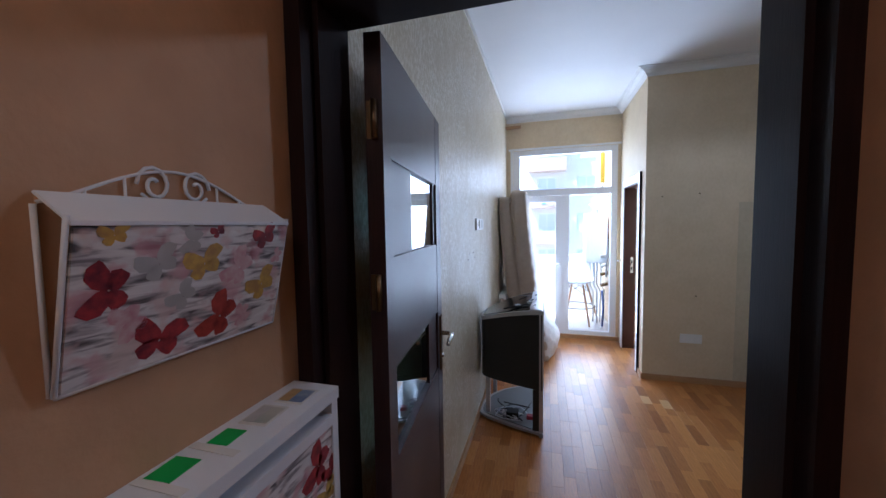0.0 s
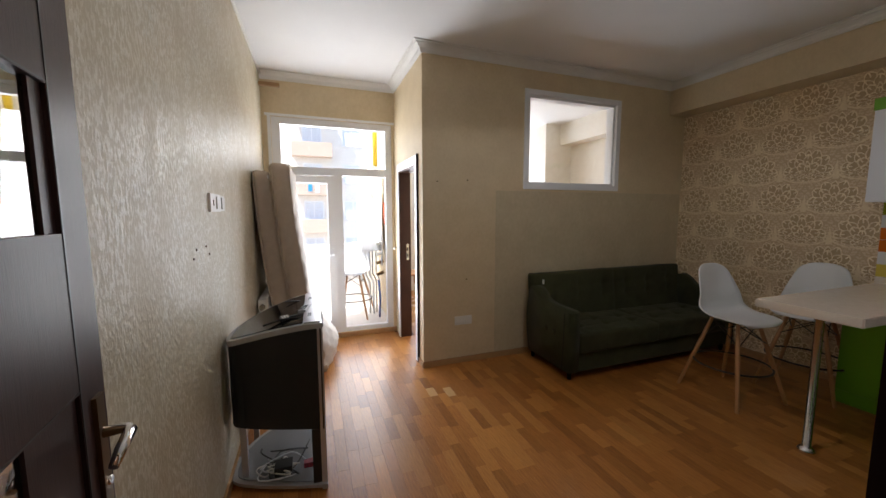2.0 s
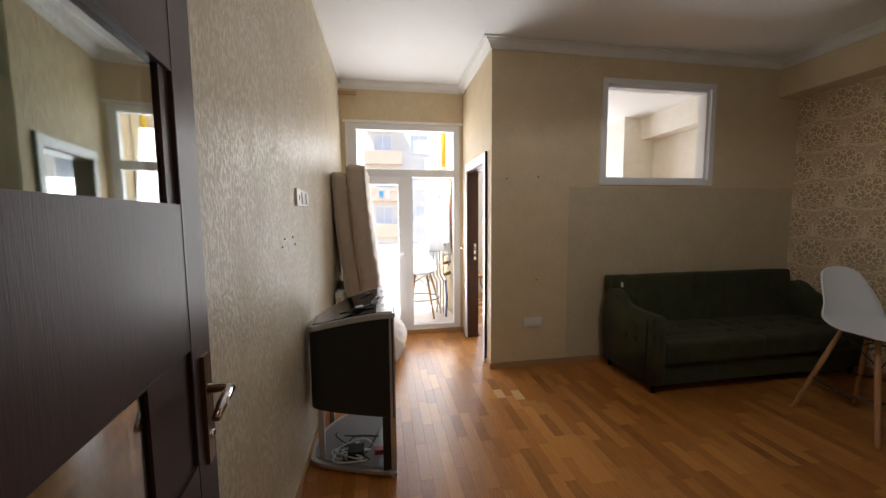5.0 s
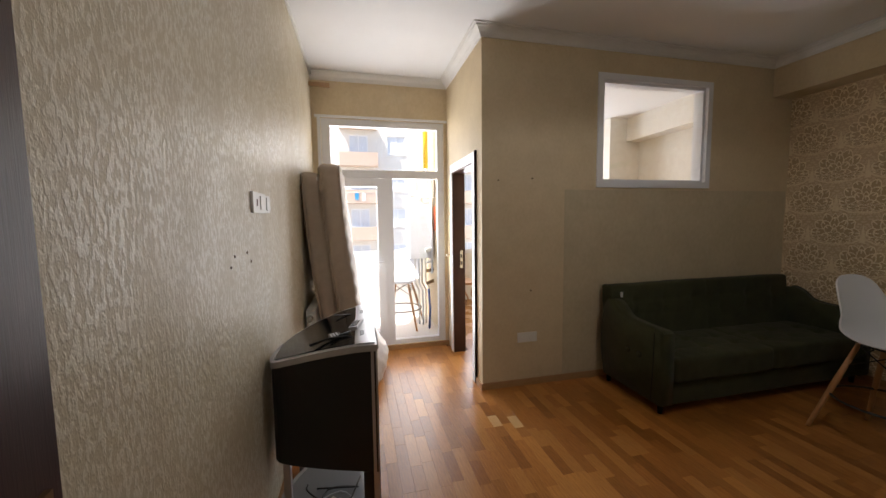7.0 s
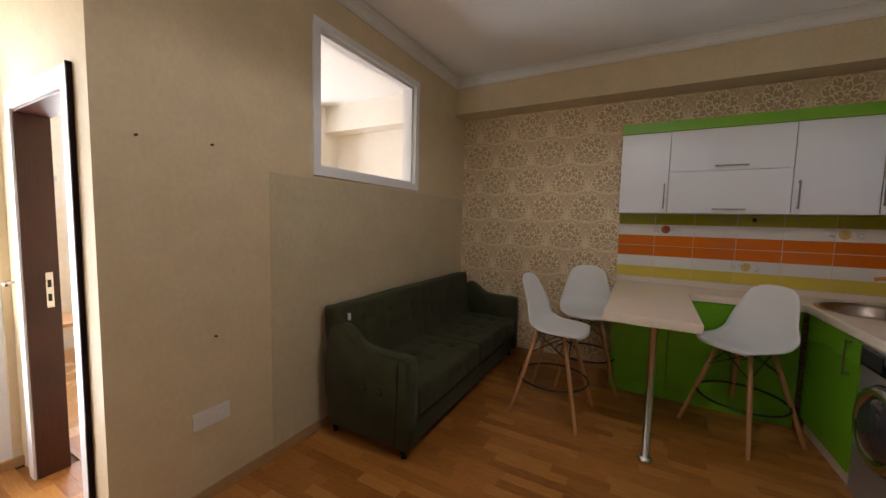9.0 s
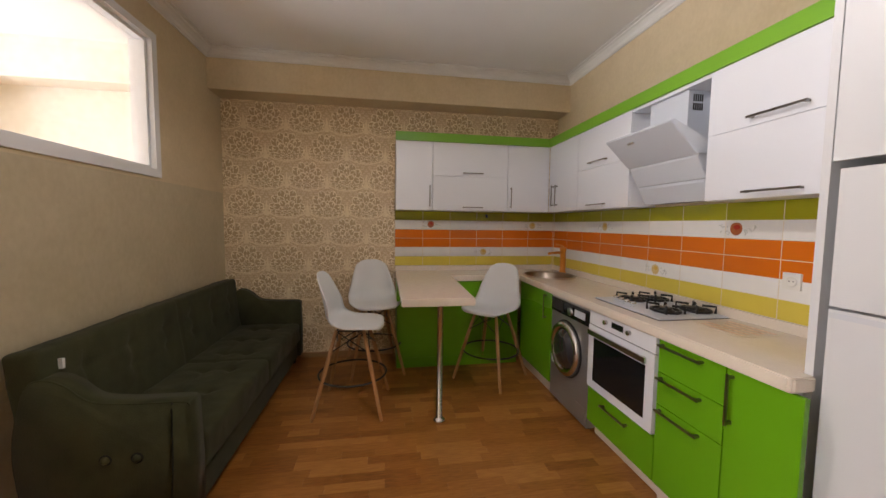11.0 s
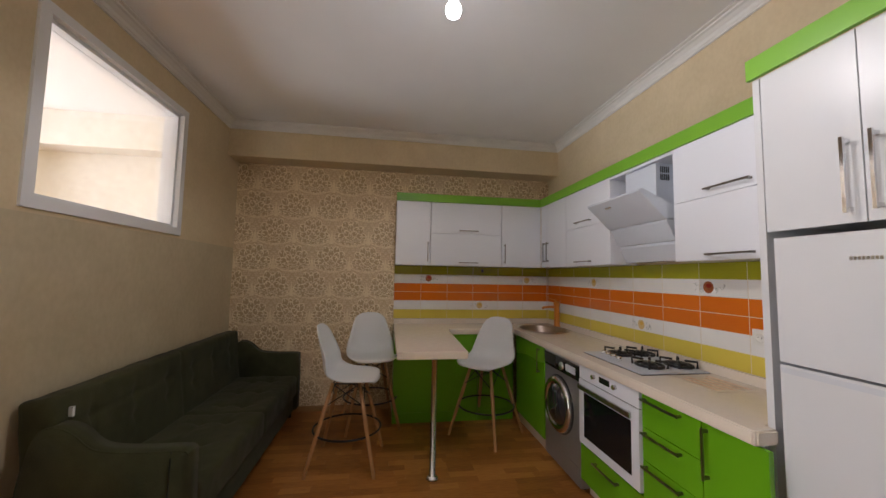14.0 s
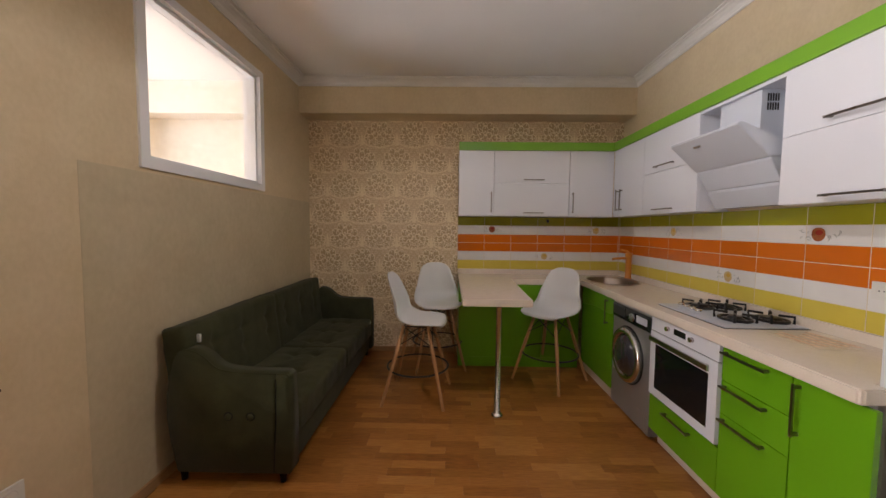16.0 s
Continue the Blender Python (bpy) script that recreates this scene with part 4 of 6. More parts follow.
def washing_machine():
    e = tagged(empty("washing_machine"), "silver front-loading washing machine with chrome round door", "washing machine")
    x0, x1, yf = 2.812, 3.366, KF - 0.005
    WM = material("silver_grey_enamel", (0.36, 0.35, 0.34), 0.32, 0.55, scale=6)
    box("body", (x0, YK + 0.03, 0.025), (x1, yf, 0.846), WM, e, 0.008)
    box("control_panel", (x0 + 0.005, yf + 0.0, 0.735), (x1 - 0.005, yf + 0.008, 0.838), BLACK_GLASS, e, 0.003)
    box("display", (x0 + 0.05, yf + 0.008, 0.765), (x0 + 0.19, yf + 0.0095, 0.815), GREY_PAINT, e, 0)
    box("detergent_drawer", (x1 - 0.20, yf + 0.008, 0.755), (x1 - 0.02, yf + 0.011, 0.828), BLACK, e, 0.002)
    tube("dial", [(3.04, yf + 0.006, 0.787), (3.04, yf + 0.03, 0.787)], 0.03, STEEL, e, 20)
    m = Matrix.Translation((3.115, yf, 0.485)) @ Matrix.Rotation(radians(-90), 4, "X")
    d = lathe("door", [(0.20, 0.0), (0.205, 0.018), (0.198, 0.034), (0.175, 0.040), (0.160, 0.034), (0.152, 0.020)], CHROME, e, m, 40)
    lathe("door_gasket", [(0.206, 0.0), (0.216, 0.0), (0.216, 0.006), (0.206, 0.008)], BLACK, e, m, 40)
    box("top_panel", (x0, YK + 0.03, 0.8465), (x1, yf + 0.004, 0.860), SILVER, e, 0.004)
    lathe("door_glass", [(0.153, 0.020), (0.13, 0.044), (0.09, 0.060), (0.0, 0.068)], DRUM_GLASS, e, m, 32)
    box("filter_flap", (x0 + 0.02, yf, 0.06), (x0 + 0.15, yf + 0.004, 0.15), WM, e, 0.002)
    box("energy_label", (x1 - 0.05, yf, 0.30), (x1 - 0.012, yf + 0.001, 0.40), T_WHITE, e, 0)
    for x in (x0 + 0.05, x1 - 0.05):
        for y in (YK + 0.08, yf - 0.05):
            tube("foot", [(x, y, 0.0), (x, y, 0.027)], 0.02, BLACK, e, 12)
    return e


washing_machine()


def hob():
    e = tagged(empty("gas_hob"), "white glass gas hob with four black burners", "hob")
    z = 0.9165
    box("plate_edge", (2.296, YK + 0.046, z), (2.894, 1.104, z + 0.003), BLACK, e, 0)
    box("plate", (2.30, YK + 0.05, z + 0.0032), (2.89, 1.10, z + 0.009), HOOD_WHITE, e, 0.002)
    for x, y, r in ((2.78, 0.90, 0.045), (2.77, 0.735, 0.035), (2.46, 0.925, 0.035), (2.45, 0.735, 0.05)):
        lathe("burner", [(0, 0), (r + 0.012, 0.0), (r + 0.012, 0.010), (r, 0.012), (r, 0.020), (r * 0.8, 0.024), (0, 0.024)], BLACK, e, pose(x, y, z + 0.009), 20)
        bm = bmesh.new()
        for k in range(4):
            a = k * math.pi / 2 + math.pi / 4
            ca, sa = math.cos(a), math.sin(a)
            add_tube(bm, [(x + ca * 0.105, y + sa * 0.085, z + 0.009), (x + ca * 0.107, y + sa * 0.087, z + 0.048), (x + ca * 0.035, y + sa * 0.03, z + 0.046)], 0.0075, 6)
        add_tube(bm, [(x + 0.085 * math.cos(q * math.pi / 6), y + 0.07 * math.sin(q * math.pi / 6), z + 0.017) for q in range(12)], 0.0085, 6, True)
        finish("pan_support", bm, BLACK, e)
    for i in range(4):
        lathe("knob", [(0, 0), (0.019, 0), (0.018, 0.022), (0.014, 0.026), (0, 0.026)], CHROME, e, pose(2.80 - 0.062 * i, 1.005 + 0.006 * i, z + 0.009), 16)
    return e


hob()


def sink():
    e = tagged(empty("sink"), "round stainless steel inset sink in the worktop corner", "sink")
    lathe("bowl", [(0.258, 0.0), (0.254, 0.005), (0.232, 0.006), (0.224, 0.001), (0.218, -0.02), (0.205, -0.12), (0.17, -0.15), (0.05, -0.155), (0, -0.155)], SINK_STEEL, e, pose(4.03, 0.905, 0.9165) @ Matrix.Diagonal((1.2, 1.0, 1, 1)), 40)
    lathe("drain", [(0.0, 0.0), (0.03, 0.0), (0.03, 0.002), (0, 0.002)], BLACK, e, pose(4.03, 0.905, 0.763), 20)
    return e


sink()
ORANGE_PAINT = material("orange_lacquer", (0.72, 0.26, 0.03), 0.3, scale=8, coat=0.3)


def tap():
    e = tagged(empty("kitchen_tap"), "orange lacquered kitchen mixer tap", "tap")
    tx, ty = 4.19, 0.668
    lathe("body", [(0, 0), (0.036, 0), (0.036, 0.008), (0.030, 0.016), (0.0285, 0.225), (0.034, 0.232), (0.034, 0.262), (0.026, 0.272), (0, 0.274)], ORANGE_PAINT, e, pose(tx, ty, 0.9165), 22)
    tube("spout", [(tx, ty + 0.02, 1.128), (tx, ty + 0.07, 1.132), (tx - 0.01, ty + 0.15, 1.126), (tx - 0.012, ty + 0.172, 1.120)], [0.016, 0.014, 0.0125, 0.0135], ORANGE_PAINT, e)
    tube("lever", [(tx, ty, 1.186), (tx, ty + 0.02, 1.206), (tx, ty + 0.085, 1.222)], [0.012, 0.009, 0.007], ORANGE_PAINT, e)
    return e


tap()
MAT_PRINT = material("printed_mat", (0.66, 0.48, 0.32), 0.4, color2=(0.42, 0.22, 0.15), scale=55, mix=0.8)
brd = tagged(empty("worktop_protector", pose(2.13, 0.83, 0.9168, 0, 0, 0)), "printed pale wood serving mat lying on worktop", "mat")
box("sheet", (-0.14, -0.13, 0), (0.14, 0.11, 0.002), COUNTER, brd, 0.001)
for i in range(5):
    box("print_bar", (-0.12 + 0.012 * (i % 2), -0.11 + i * 0.044, 0.002), (0.12 - 0.03 * (i % 3), -0.085 + i * 0.044, 0.0026), MAT_PRINT, brd, 0)

# wall cabinets
UZ0, UZ1, UF, UB = 1.559, 2.234, 0.842, 4.207


def wall_unit_k(label, x0, x1, fronts):
    e = tagged(empty("wall_cabinet"), label, "cabinet", "kitchen wall cabinets")
    box("body", (x0 + 0.001, YK, UZ0), (x1 - 0.001, UF - 0.021, UZ1), WHITE_MDF, e, 0.001)
    for (a, b, c, d), hd in fronts:
        front("door", (a + 0.0015, UF - 0.02, c + 0.0015), (b - 0.0015, UF, d - 0.0015), WHITE_MDF, e)
        if hd:
            (hx, hz), ax, ln = hd
            bar_handle((hx, UF, hz), ax, ln, e, (0, 1, 0))
    return e


wall_unit_k("white gloss lift-up wall cabinet beside the hood", 1.632, 2.33, [((1.632, 2.33, 1.90, UZ1), ((1.98, 1.94), "x", 0.25)), ((1.632, 2.33, UZ0, 1.90), ((1.98, 1.59), "x", 0.25))])
wall_unit_k("white gloss lift-up wall cabinet", 2.95, 3.64, [((2.95, 3.64, 1.90, UZ1), ((3.33, 1.945), "x", 0.24)), ((2.95, 3.64, UZ0, 1.90), ((3.33, 1.595), "x", 0.24))])
wall_unit_k("white gloss corner wall cabinet", 3.642, 4.205, [((3.642, 4.06, UZ0, UZ1), ((4.02, 1.72), "z", 0.21)), ((4.06, 4.205, UZ0, UZ1), ((4.10, 1.72), "z", 0.21))])


def wall_unit_b(label, y0, y1, fronts):
    e = tagged(empty("wall_cabinet"), label, "cabinet", "kitchen wall cabinets")
    box("body", (UB + 0.021, y0 + 0.001, UZ0), (XB, y1 - 0.001, UZ1), WHITE_MDF, e, 0.001)
    for (a, b, c, d), hd in fronts:
        front("door", (UB, a + 0.0015, c + 0.0015), (UB + 0.02, b - 0.0015, d - 0.0015), WHITE_MDF, e)
        if hd:
            (hy, hz), ax, ln = hd
            bar_handle((UB, hy, hz), ax, ln, e, (-1, 0, 0))
    return e


wall_unit_b("white gloss single-door wall cabinet", 2.082, 2.446, [((2.082, 2.446, UZ0, UZ1), ((2.11, 1.70), "z", 0.21))])
wall_unit_b("white gloss lift-up wall cabinet with two flaps", 1.30, 2.08, [((1.30, 2.08, 1.90, UZ1), ((1.67, 1.935), "y", 0.21)), ((1.30, 2.08, UZ0, 1.90), ((1.67, 1.593), "y", 0.21))])
wall_unit_b("white gloss corner wall cabinet", 0.845, 1.298, [((0.845, 1.298, UZ0, UZ1), ((1.265, 1.70), "z", 0.21))])
hs = tagged(empty("hood_recess"), "white laminate open recess holding the hood", "cabinet")
box("top_board", (2.332, YK, 2.214), (2.948, UF - 0.004, UZ1), WHITE_MDF, hs, 0.001)
box("back_board", (2.332, YK, 1.60), (2.948, YK + 0.008, 2.213), WHITE_MDF, hs, 0)
pel = tagged(empty("cabinet_pelmet"), "light green cornice board on top of wall cabinets", "pelmet")
box("board", (UB - 0.012, UF + 0.012, UZ1 + 0.001), (UB + 0.008, 2.448, 2.318), GREEN_TRIM, pel, 0.002)
box("board", (1.632, UF - 0.006, UZ1 + 0.001), (UB + 0.008, UF + 0.0115, 2.318), GREEN_TRIM, pel, 0.002)
box("board", (1.0, 1.098, 2.252), (1.640, 1.116, 2.335), GREEN_TRIM, pel, 0.002)


def hood():
    e = tagged(empty("cooker_hood"), "white angled wall-mounted cooker hood with chimney", "cooker hood")
    prism("lower_panel", [(0.66, 1.572), (0.745, 1.572), (0.80, 1.672), (0.80, 1.69), (0.66, 1.69)], "x", 2.375, 2.905, HOOD_WHITE, e, 0.003)
    prism("middle_panel", [(0.66, 1.692), (0.803, 1.692), (0.862, 1.806), (0.862, 1.822), (0.66, 1.822)], "x", 2.365, 2.915, HOOD_WHITE, e, 0.003)
    prism("canopy", [(0.872, 1.818), (1.05, 1.985), (1.043, 1.997), (1.02, 1.996), (0.80, 1.90), (0.70, 1.90), (0.70, 1.824)], "x", 2.355, 2.925, HOOD_WHITE, e, 0.004)
    box("chimney", (2.50, YK + 0.01, 1.90), (2.80, 0.815, 2.212), HOOD_WHITE, e, 0.003)
    for i in range(5):
        for j in range(2):
            box("vent_slot", (2.498, 0.72 + 0.014 * i, 2.10 + 0.05 * j), (2.4995, 0.728 + 0.014 * i, 2.14 + 0.05 * j), BLACK, e, 0)
    m = Matrix.Translation((2.72, 1.01, 1.945)) @ Matrix.Rotation(radians(-43), 4, "X")
    bm = bmesh.new()
    add_box(bm, (-0.03, -0.001, -0.006), (0.03, 0.003, 0.006))
    bm.transform(m)
    finish("badge", bm, STEEL, e)
    return e


hood()


def fridge_tower():
    e = tagged(empty("fridge_housing"), "white gloss tall housing with two doors above fridge", "cabinet")
    box("side_panel", (1.604, YK, 0), (1.630, 1.098, 2.25), TALL_WHITE, e, 0.002)
    box("side_panel", (1.002, YK, 0), (1.018, 1.098, 2.25), TALL_WHITE, e, 0.002)
    box("body", (1.019, YK, 1.66), (1.603, 1.075, 2.248), TALL_WHITE, e, 0)
    front("door", (1.312, 1.078, 1.64), (1.600, 1.098, 2.248), TALL_WHITE, e)
    front("door", (1.020, 1.078, 1.64), (1.308, 1.098, 2.248), TALL_WHITE, e)
    for x in (1.345, 1.275):
        bar_handle((x, 1.098, 1.79), "z", 0.24, e, (0, 1, 0), CHROME)
    f = tagged(empty("fridge"), "white two-door fridge freezer standing in tall housing", "fridge")
    FR = material("white_fridge_enamel", (0.68, 0.69, 0.71), 0.3, color2=(0.65, 0.66, 0.68), scale=3, bump=0.05, bump_scale=300)
    box("body", (1.025, YK + 0.02, 0.02), (1.574, 1.055, 1.612), FR, f, 0.004)
    box("freezer_door", (1.025, 1.058, 1.166), (1.574, 1.102, 1.612), FR, f, 0.010)
    box("door", (1.025, 1.058, 0.06), (1.574, 1.102, 1.156), FR, f, 0.010)
    box("grip", (1.05, 1.102, 1.128), (1.57, 1.104, 1.146), GREY_PAINT, f, 0)
    for i in range(8):
        box("badge_bar", (1.349 - 0.010 * i, 1.102, 1.524), (1.3415 - 0.010 * i + 0.015, 1.1035, 1.535), STEEL, f, 0)
    for x in (1.06, 1.55):
        tube("foot", [(x, 1.0, 0), (x, 1.0, 0.022)], 0.02, BLACK, f)
        tube("foot", [(x, 0.7, 0), (x, 0.7, 0.022)], 0.02, BLACK, f)


fridge_tower()
sk = tagged(empty("socket_kitchen"), "white double power socket on tiled wall", "socket")
box("plate", (1.990, YK + 0.009, 1.127), (2.068, YK + 0.02, 1.207), PLASTIC, sk, 0.003)
lathe("insert", [(0.026, 0), (0.026, 0.004), (0.021, 0.0005), (0, 0.0005)], PLASTIC, sk, Matrix.Translation((2.029, YK + 0.02, 1.167)) @ Matrix.Rotation(radians(-90), 4, "X"), 20)
for x in (2.020, 2.038):
    tube("pin_hole", [(x, YK + 0.0203, 1.167), (x, YK + 0.0210, 1.167)], 0.003, BLACK, sk, 8)
cb = tagged(tube("coiled_cable", [(4.05 + 0.07 * math.cos(k * 0.5), 0.74 + 0.03 * math.sin(k * 0.5), 2.244 + 0.11 * math.sin(k * 0.25) ** 2) for k in range(14)], 0.008, GREY_PAINT), "grey coiled hose resting on wall cabinets", "hose")
cb2 = tagged(tube("cable_stub", [(XB - 0.012, 1.44, 1.52), (XB - 0.03, 1.44, 1.52), (XB - 0.035, 1.44, 1.50)], 0.012, BLACK), "short black cable stub at tiled wall", "cable")


# ---- furniture ----
def smooth_rows(rows, n):
    """Catmull-Rom through rows of numbers, n steps a span."""
    r = [np.array(a, float) for a in rows]
    r = [2 * r[0] - r[1]] + r + [2 * r[-1] - r[-2]]
    out = []
    for i in range(1, len(r) - 2):
        for k in range(n):
            t = k / n
            a, b, c, d = r[i - 1], r[i], r[i + 1], r[i + 2]
            out.append(0.5 * (2 * b + (c - a) * t + (2 * a - 5 * b + 4 * c - d) * t * t + (3 * b - a - 3 * c + d) * t ** 3))
    out.append(r[-2])
    return out


def bar_chair():
    """A moulded shell seat on four splayed wooden legs with wire struts and a foot ring; it faces +x."""
    e = tagged(empty("bar_chair"), "white moulded plastic bar chair with beech legs", "chair", "bar chairs")
    # forward, height, half width, side lift, side forward
    prof = smooth_rows([(0.225, 0.630, 0.150, 0.000, -0.030), (0.205, 0.652, 0.195, 0.004, -0.012), (0.10, 0.648, 0.228, 0.018, 0.0), (-0.03, 0.640, 0.238, 0.032, 0.0),
                        (-0.13, 0.655, 0.236, 0.055, 0.015), (-0.185, 0.715, 0.226, 0.045, 0.050), (-0.205, 0.80, 0.208, 0.015, 0.062), (-0.228, 0.91, 0.182, 0.0, 0.045),
                        (-0.250, 1.008, 0.148, -0.008, 0.025), (-0.260, 1.050, 0.096, -0.012, 0.012)], 4)
    bm = bmesh.new()
    grid = []
    n = 16
    for f, h, w, lift, fw in prof:
        row = []
        for j in range(n + 1):
            u = 2 * j / n - 1
            k = abs(u) ** 2.4
            row.append(bm.verts.new((f + fw * k, u * w, h + lift * k)))
        grid.append(row)
    for a, b in zip(grid, grid[1:]):
        for j in range(n):
            bm.faces.new((a[j], a[j + 1], b[j + 1], b[j])).smooth = True
    s = finish("seat_shell", bm, CHAIR_WHITE, e, smooth=True)
    so = s.modifiers.new("thickness", "SOLIDIFY")
    so.thickness, so.offset = 0.009, 0.0
    for sx in (-1, 1):
        for sy in (-1, 1):
            a, b = Vector((sx * 0.10 - 0.01, sy * 0.105, 0.625)), Vector((sx * 0.248 - 0.01, sy * 0.246, 0.0))
            tube("leg", [a, a.lerp(b, 0.4), b.lerp(a, 0.03), b], [0.0125, 0.0165, 0.0125, 0.0105], BEECH, e, 12)
    bm = bmesh.new()
    add_tube(bm, [(-0.01 + 0.256 * math.cos(2 * math.pi * k / 40), 0.256 * math.sin(2 * math.pi * k / 40), 0.262) for k in range(40)], 0.008, 8, True)
    finish("foot_ring", bm, BLACK, e, smooth=True)
    bm = bmesh.new()
    q = [(0.155, 0.16), (-0.175, 0.16), (-0.175, -0.16), (0.155, -0.16)]
    t = [(0.09, 0.105), (-0.11, 0.105), (-0.11, -0.105), (0.09, -0.105)]
    for i in range(4):
        j = (i + 1) % 4
        add_tube(bm, [(*t[i], 0.615), (*[(q[j][0] * 0.9), q[j][1] * 0.9], 0.46)], 0.004, 6)
        add_tube(bm, [(*t[j], 0.615), (*[(q[i][0] * 0.9), q[i][1] * 0.9], 0.46)], 0.004, 6)
        add_tube(bm, [(*t[i], 0.618), (*t[j], 0.618)], 0.006, 6)
    finish("wire_struts", bm, BLACK, e, smooth=True)
    return e


chair = bar_chair()
chair.matrix_basis = pose(3.415, 2.785, 0, 0, 0, -96)
copy_thing(chair, pose(3.77, 1.585, 0, 0, 0, 133))
copy_thing(chair, pose(4.11, 2.65, 0, 0, 0, 190))
copy_thing(chair, pose(0.76, 6.14, 0.0, 0, 0, -110))


def padded(name, lo, hi, mat, parent, cuts=(10, 10, 3), func=None, rnd=0.03):
    """A soft block: rounded edges, surface moved by func(p, n) -> offset along the normal."""
    bm = bmesh.new()
    c = [(a + b) / 2 for a, b in zip(lo, hi)]
    h = [(b - a) / 2 for a, b in zip(lo, hi)]

    def side(ax, sg, nu, nv):
        u, v = [i for i in range(3) if i != ax]
        g = []
        for i in range(nu + 1):
            row = []
            for j in range(nv + 1):
                p = [0, 0, 0]
                p[ax], p[u], p[v] = sg * h[ax], h[u] * (2 * i / nu - 1), h[v] * (2 * j / nv - 1)
                row.append(bm.verts.new(p))
            g.append(row)
        for i in range(nu):
            for j in range(nv):
                bm.faces.new((g[i][j], g[i + 1][j], g[i + 1][j + 1], g[i][j + 1]))

    for ax in range(3):
        u, v = [i for i in range(3) if i != ax]
        for sg in (-1, 1):
            side(ax, sg, cuts[u], cuts[v])
    bmesh.ops.remove_doubles(bm, verts=bm.verts, dist=1e-5)
    for vt in bm.verts:
        p = vt.co
        inner = Vector([max(-(hh - rnd), min(hh - rnd, q)) for q, hh in zip(p, h)])
        d = p - inner
        if d.length > 1e-6:
            nrm = d.normalized()
            p = inner + nrm * rnd
        else:
            nrm = Vector((0, 0, 0))
        if func:
            p = p + nrm * func(p + Vector(c), nrm)
        vt.co = p + Vector(c)
    return finish(name, bm, mat, parent, smooth=True)


def sofa():
    e = tagged(empty("sofa"), "dark green velvet three-seat sofa with curved arms", "sofa")
    x0, x1, yf, yb, aw = 2.28, 4.42, 3.385, 4.115, 0.115
    box("base", (x0 + aw - 0.01, yf + 0.03, 0.075), (x1 - aw + 0.01, yb - 0.05, 0.235), SOFA, e, 0.02)
    span = x1 - x0 - 2 * aw
    tufts = [x0 + aw + (k + 0.5) * span / 6 for k in range(6)]

    def dents(p, q, rows, deep):
        """Button dents with creases running from one to the next."""
        s = 0.0
        for a in tufts:
            for b in rows:
                du, dv = p - a, q - b
                s += math.exp(-(du * du + dv * dv) / 0.0016) + 0.45 * math.exp(-(dv / 0.010) ** 2 - (du / 0.16) ** 2) + 0.40 * math.exp(-(du / 0.010) ** 2 - (dv / 0.09) ** 2)
        return -deep * min(s, 1.6)

    def seat_f(p, n):
        s = dents(p.x, p.y, (yf + 0.20, yf + 0.36), 0.019) if n.z > 0.5 else 0.0
        s -= 0.016 * math.exp(-((p.x - (x0 + x1) / 2) / 0.012) ** 2)
        return s + 0.008 * noise.noise(p * 5) + 0.004 * noise.noise(p * 14)

    padded("seat_cushion", (x0 + aw + 0.004, yf - 0.004, 0.24), (x1 - aw - 0.004, yb - 0.17, 0.425), SOFA, e, (110, 34, 8), seat_f, 0.032)

    def back_f(p, n):
        s = dents(p.x, p.z + 0.375, (0.60, 0.72), 0.015) if n.y < -0.5 else 0.0
        s -= 0.012 * math.exp(-((p.x - (x0 + x1) / 2) / 0.012) ** 2)
        return s + 0.006 * noise.noise(p * 5) + 0.003 * noise.noise(p * 14)

    b = padded("backrest", (x0 + 0.035, -0.066, 0.0), (x1 - 0.075, 0.066, 0.495), SOFA, e, (110, 6, 30), back_f, 0.026)
    b.matrix_basis = pose(0, yb - 0.125, 0.375, -6, 0, 0)
    top = smooth_rows([(yf + 0.004, 0.615), (yf + 0.03, 0.634), (yf + 0.20, 0.636), (yf + 0.34, 0.646), (yf + 0.405, 0.668), (yf + 0.46, 0.718), (yf + 0.51, 0.748), (yf + 0.56, 0.757),
                       (yf + 0.595, 0.743), (yf + 0.625, 0.70), (yb - 0.085, 0.62), (yb - 0.062, 0.48), (yb - 0.068, 0.30), (yb - 0.11, 0.085)], 3)
    outl = [(yf - 0.002, 0.085), (yf - 0.004, 0.35)] + [(float(a), float(c)) for a, c in top]
    for a, c in ((x0, x0 + aw), (x1 - aw, x1)):
        prism("arm", outl, "x", a, c, SOFA, e, 0.014, smooth=True)
    # welt, front border seam and buttons on the arms
    for xs, sg in ((x0, -1), (x1, 1)):
        tube("welt", [(xs - sg * 0.012, y, z + 0.001) for y, z in outl[2:-4]], 0.0045, SOFA, e, 6)
        tube("seam", [(xs + sg * 0.001, yf + 0.088, 0.10), (xs + sg * 0.002, yf + 0.072, 0.38), (xs + sg * 0.001, yf + 0.070, 0.60), (xs - sg * 0.010, yf + 0.072, 0.638)], 0.0035, SEAM_AND_DIMPLE, e, 6)
        for y in (yf + 0.21, yf + 0.33):
            m = Matrix.Translation((xs + sg * 0.001, y, 0.405)) @ Matrix.Rotation(radians(90 * sg), 4, "Y")
            lathe("button", [(0.018, 0.0), (0.016, 0.007), (0.009, 0.011), (0.0, 0.012)], SOFA, e, m, 14)
            # flat dark disc: the shade in the button's dimple is put into colour
            lathe("button_dimple", [(0.025, -0.001), (0.022, 0.0012), (0.0, 0.0012)], SEAM_AND_DIMPLE, e, m, 18)
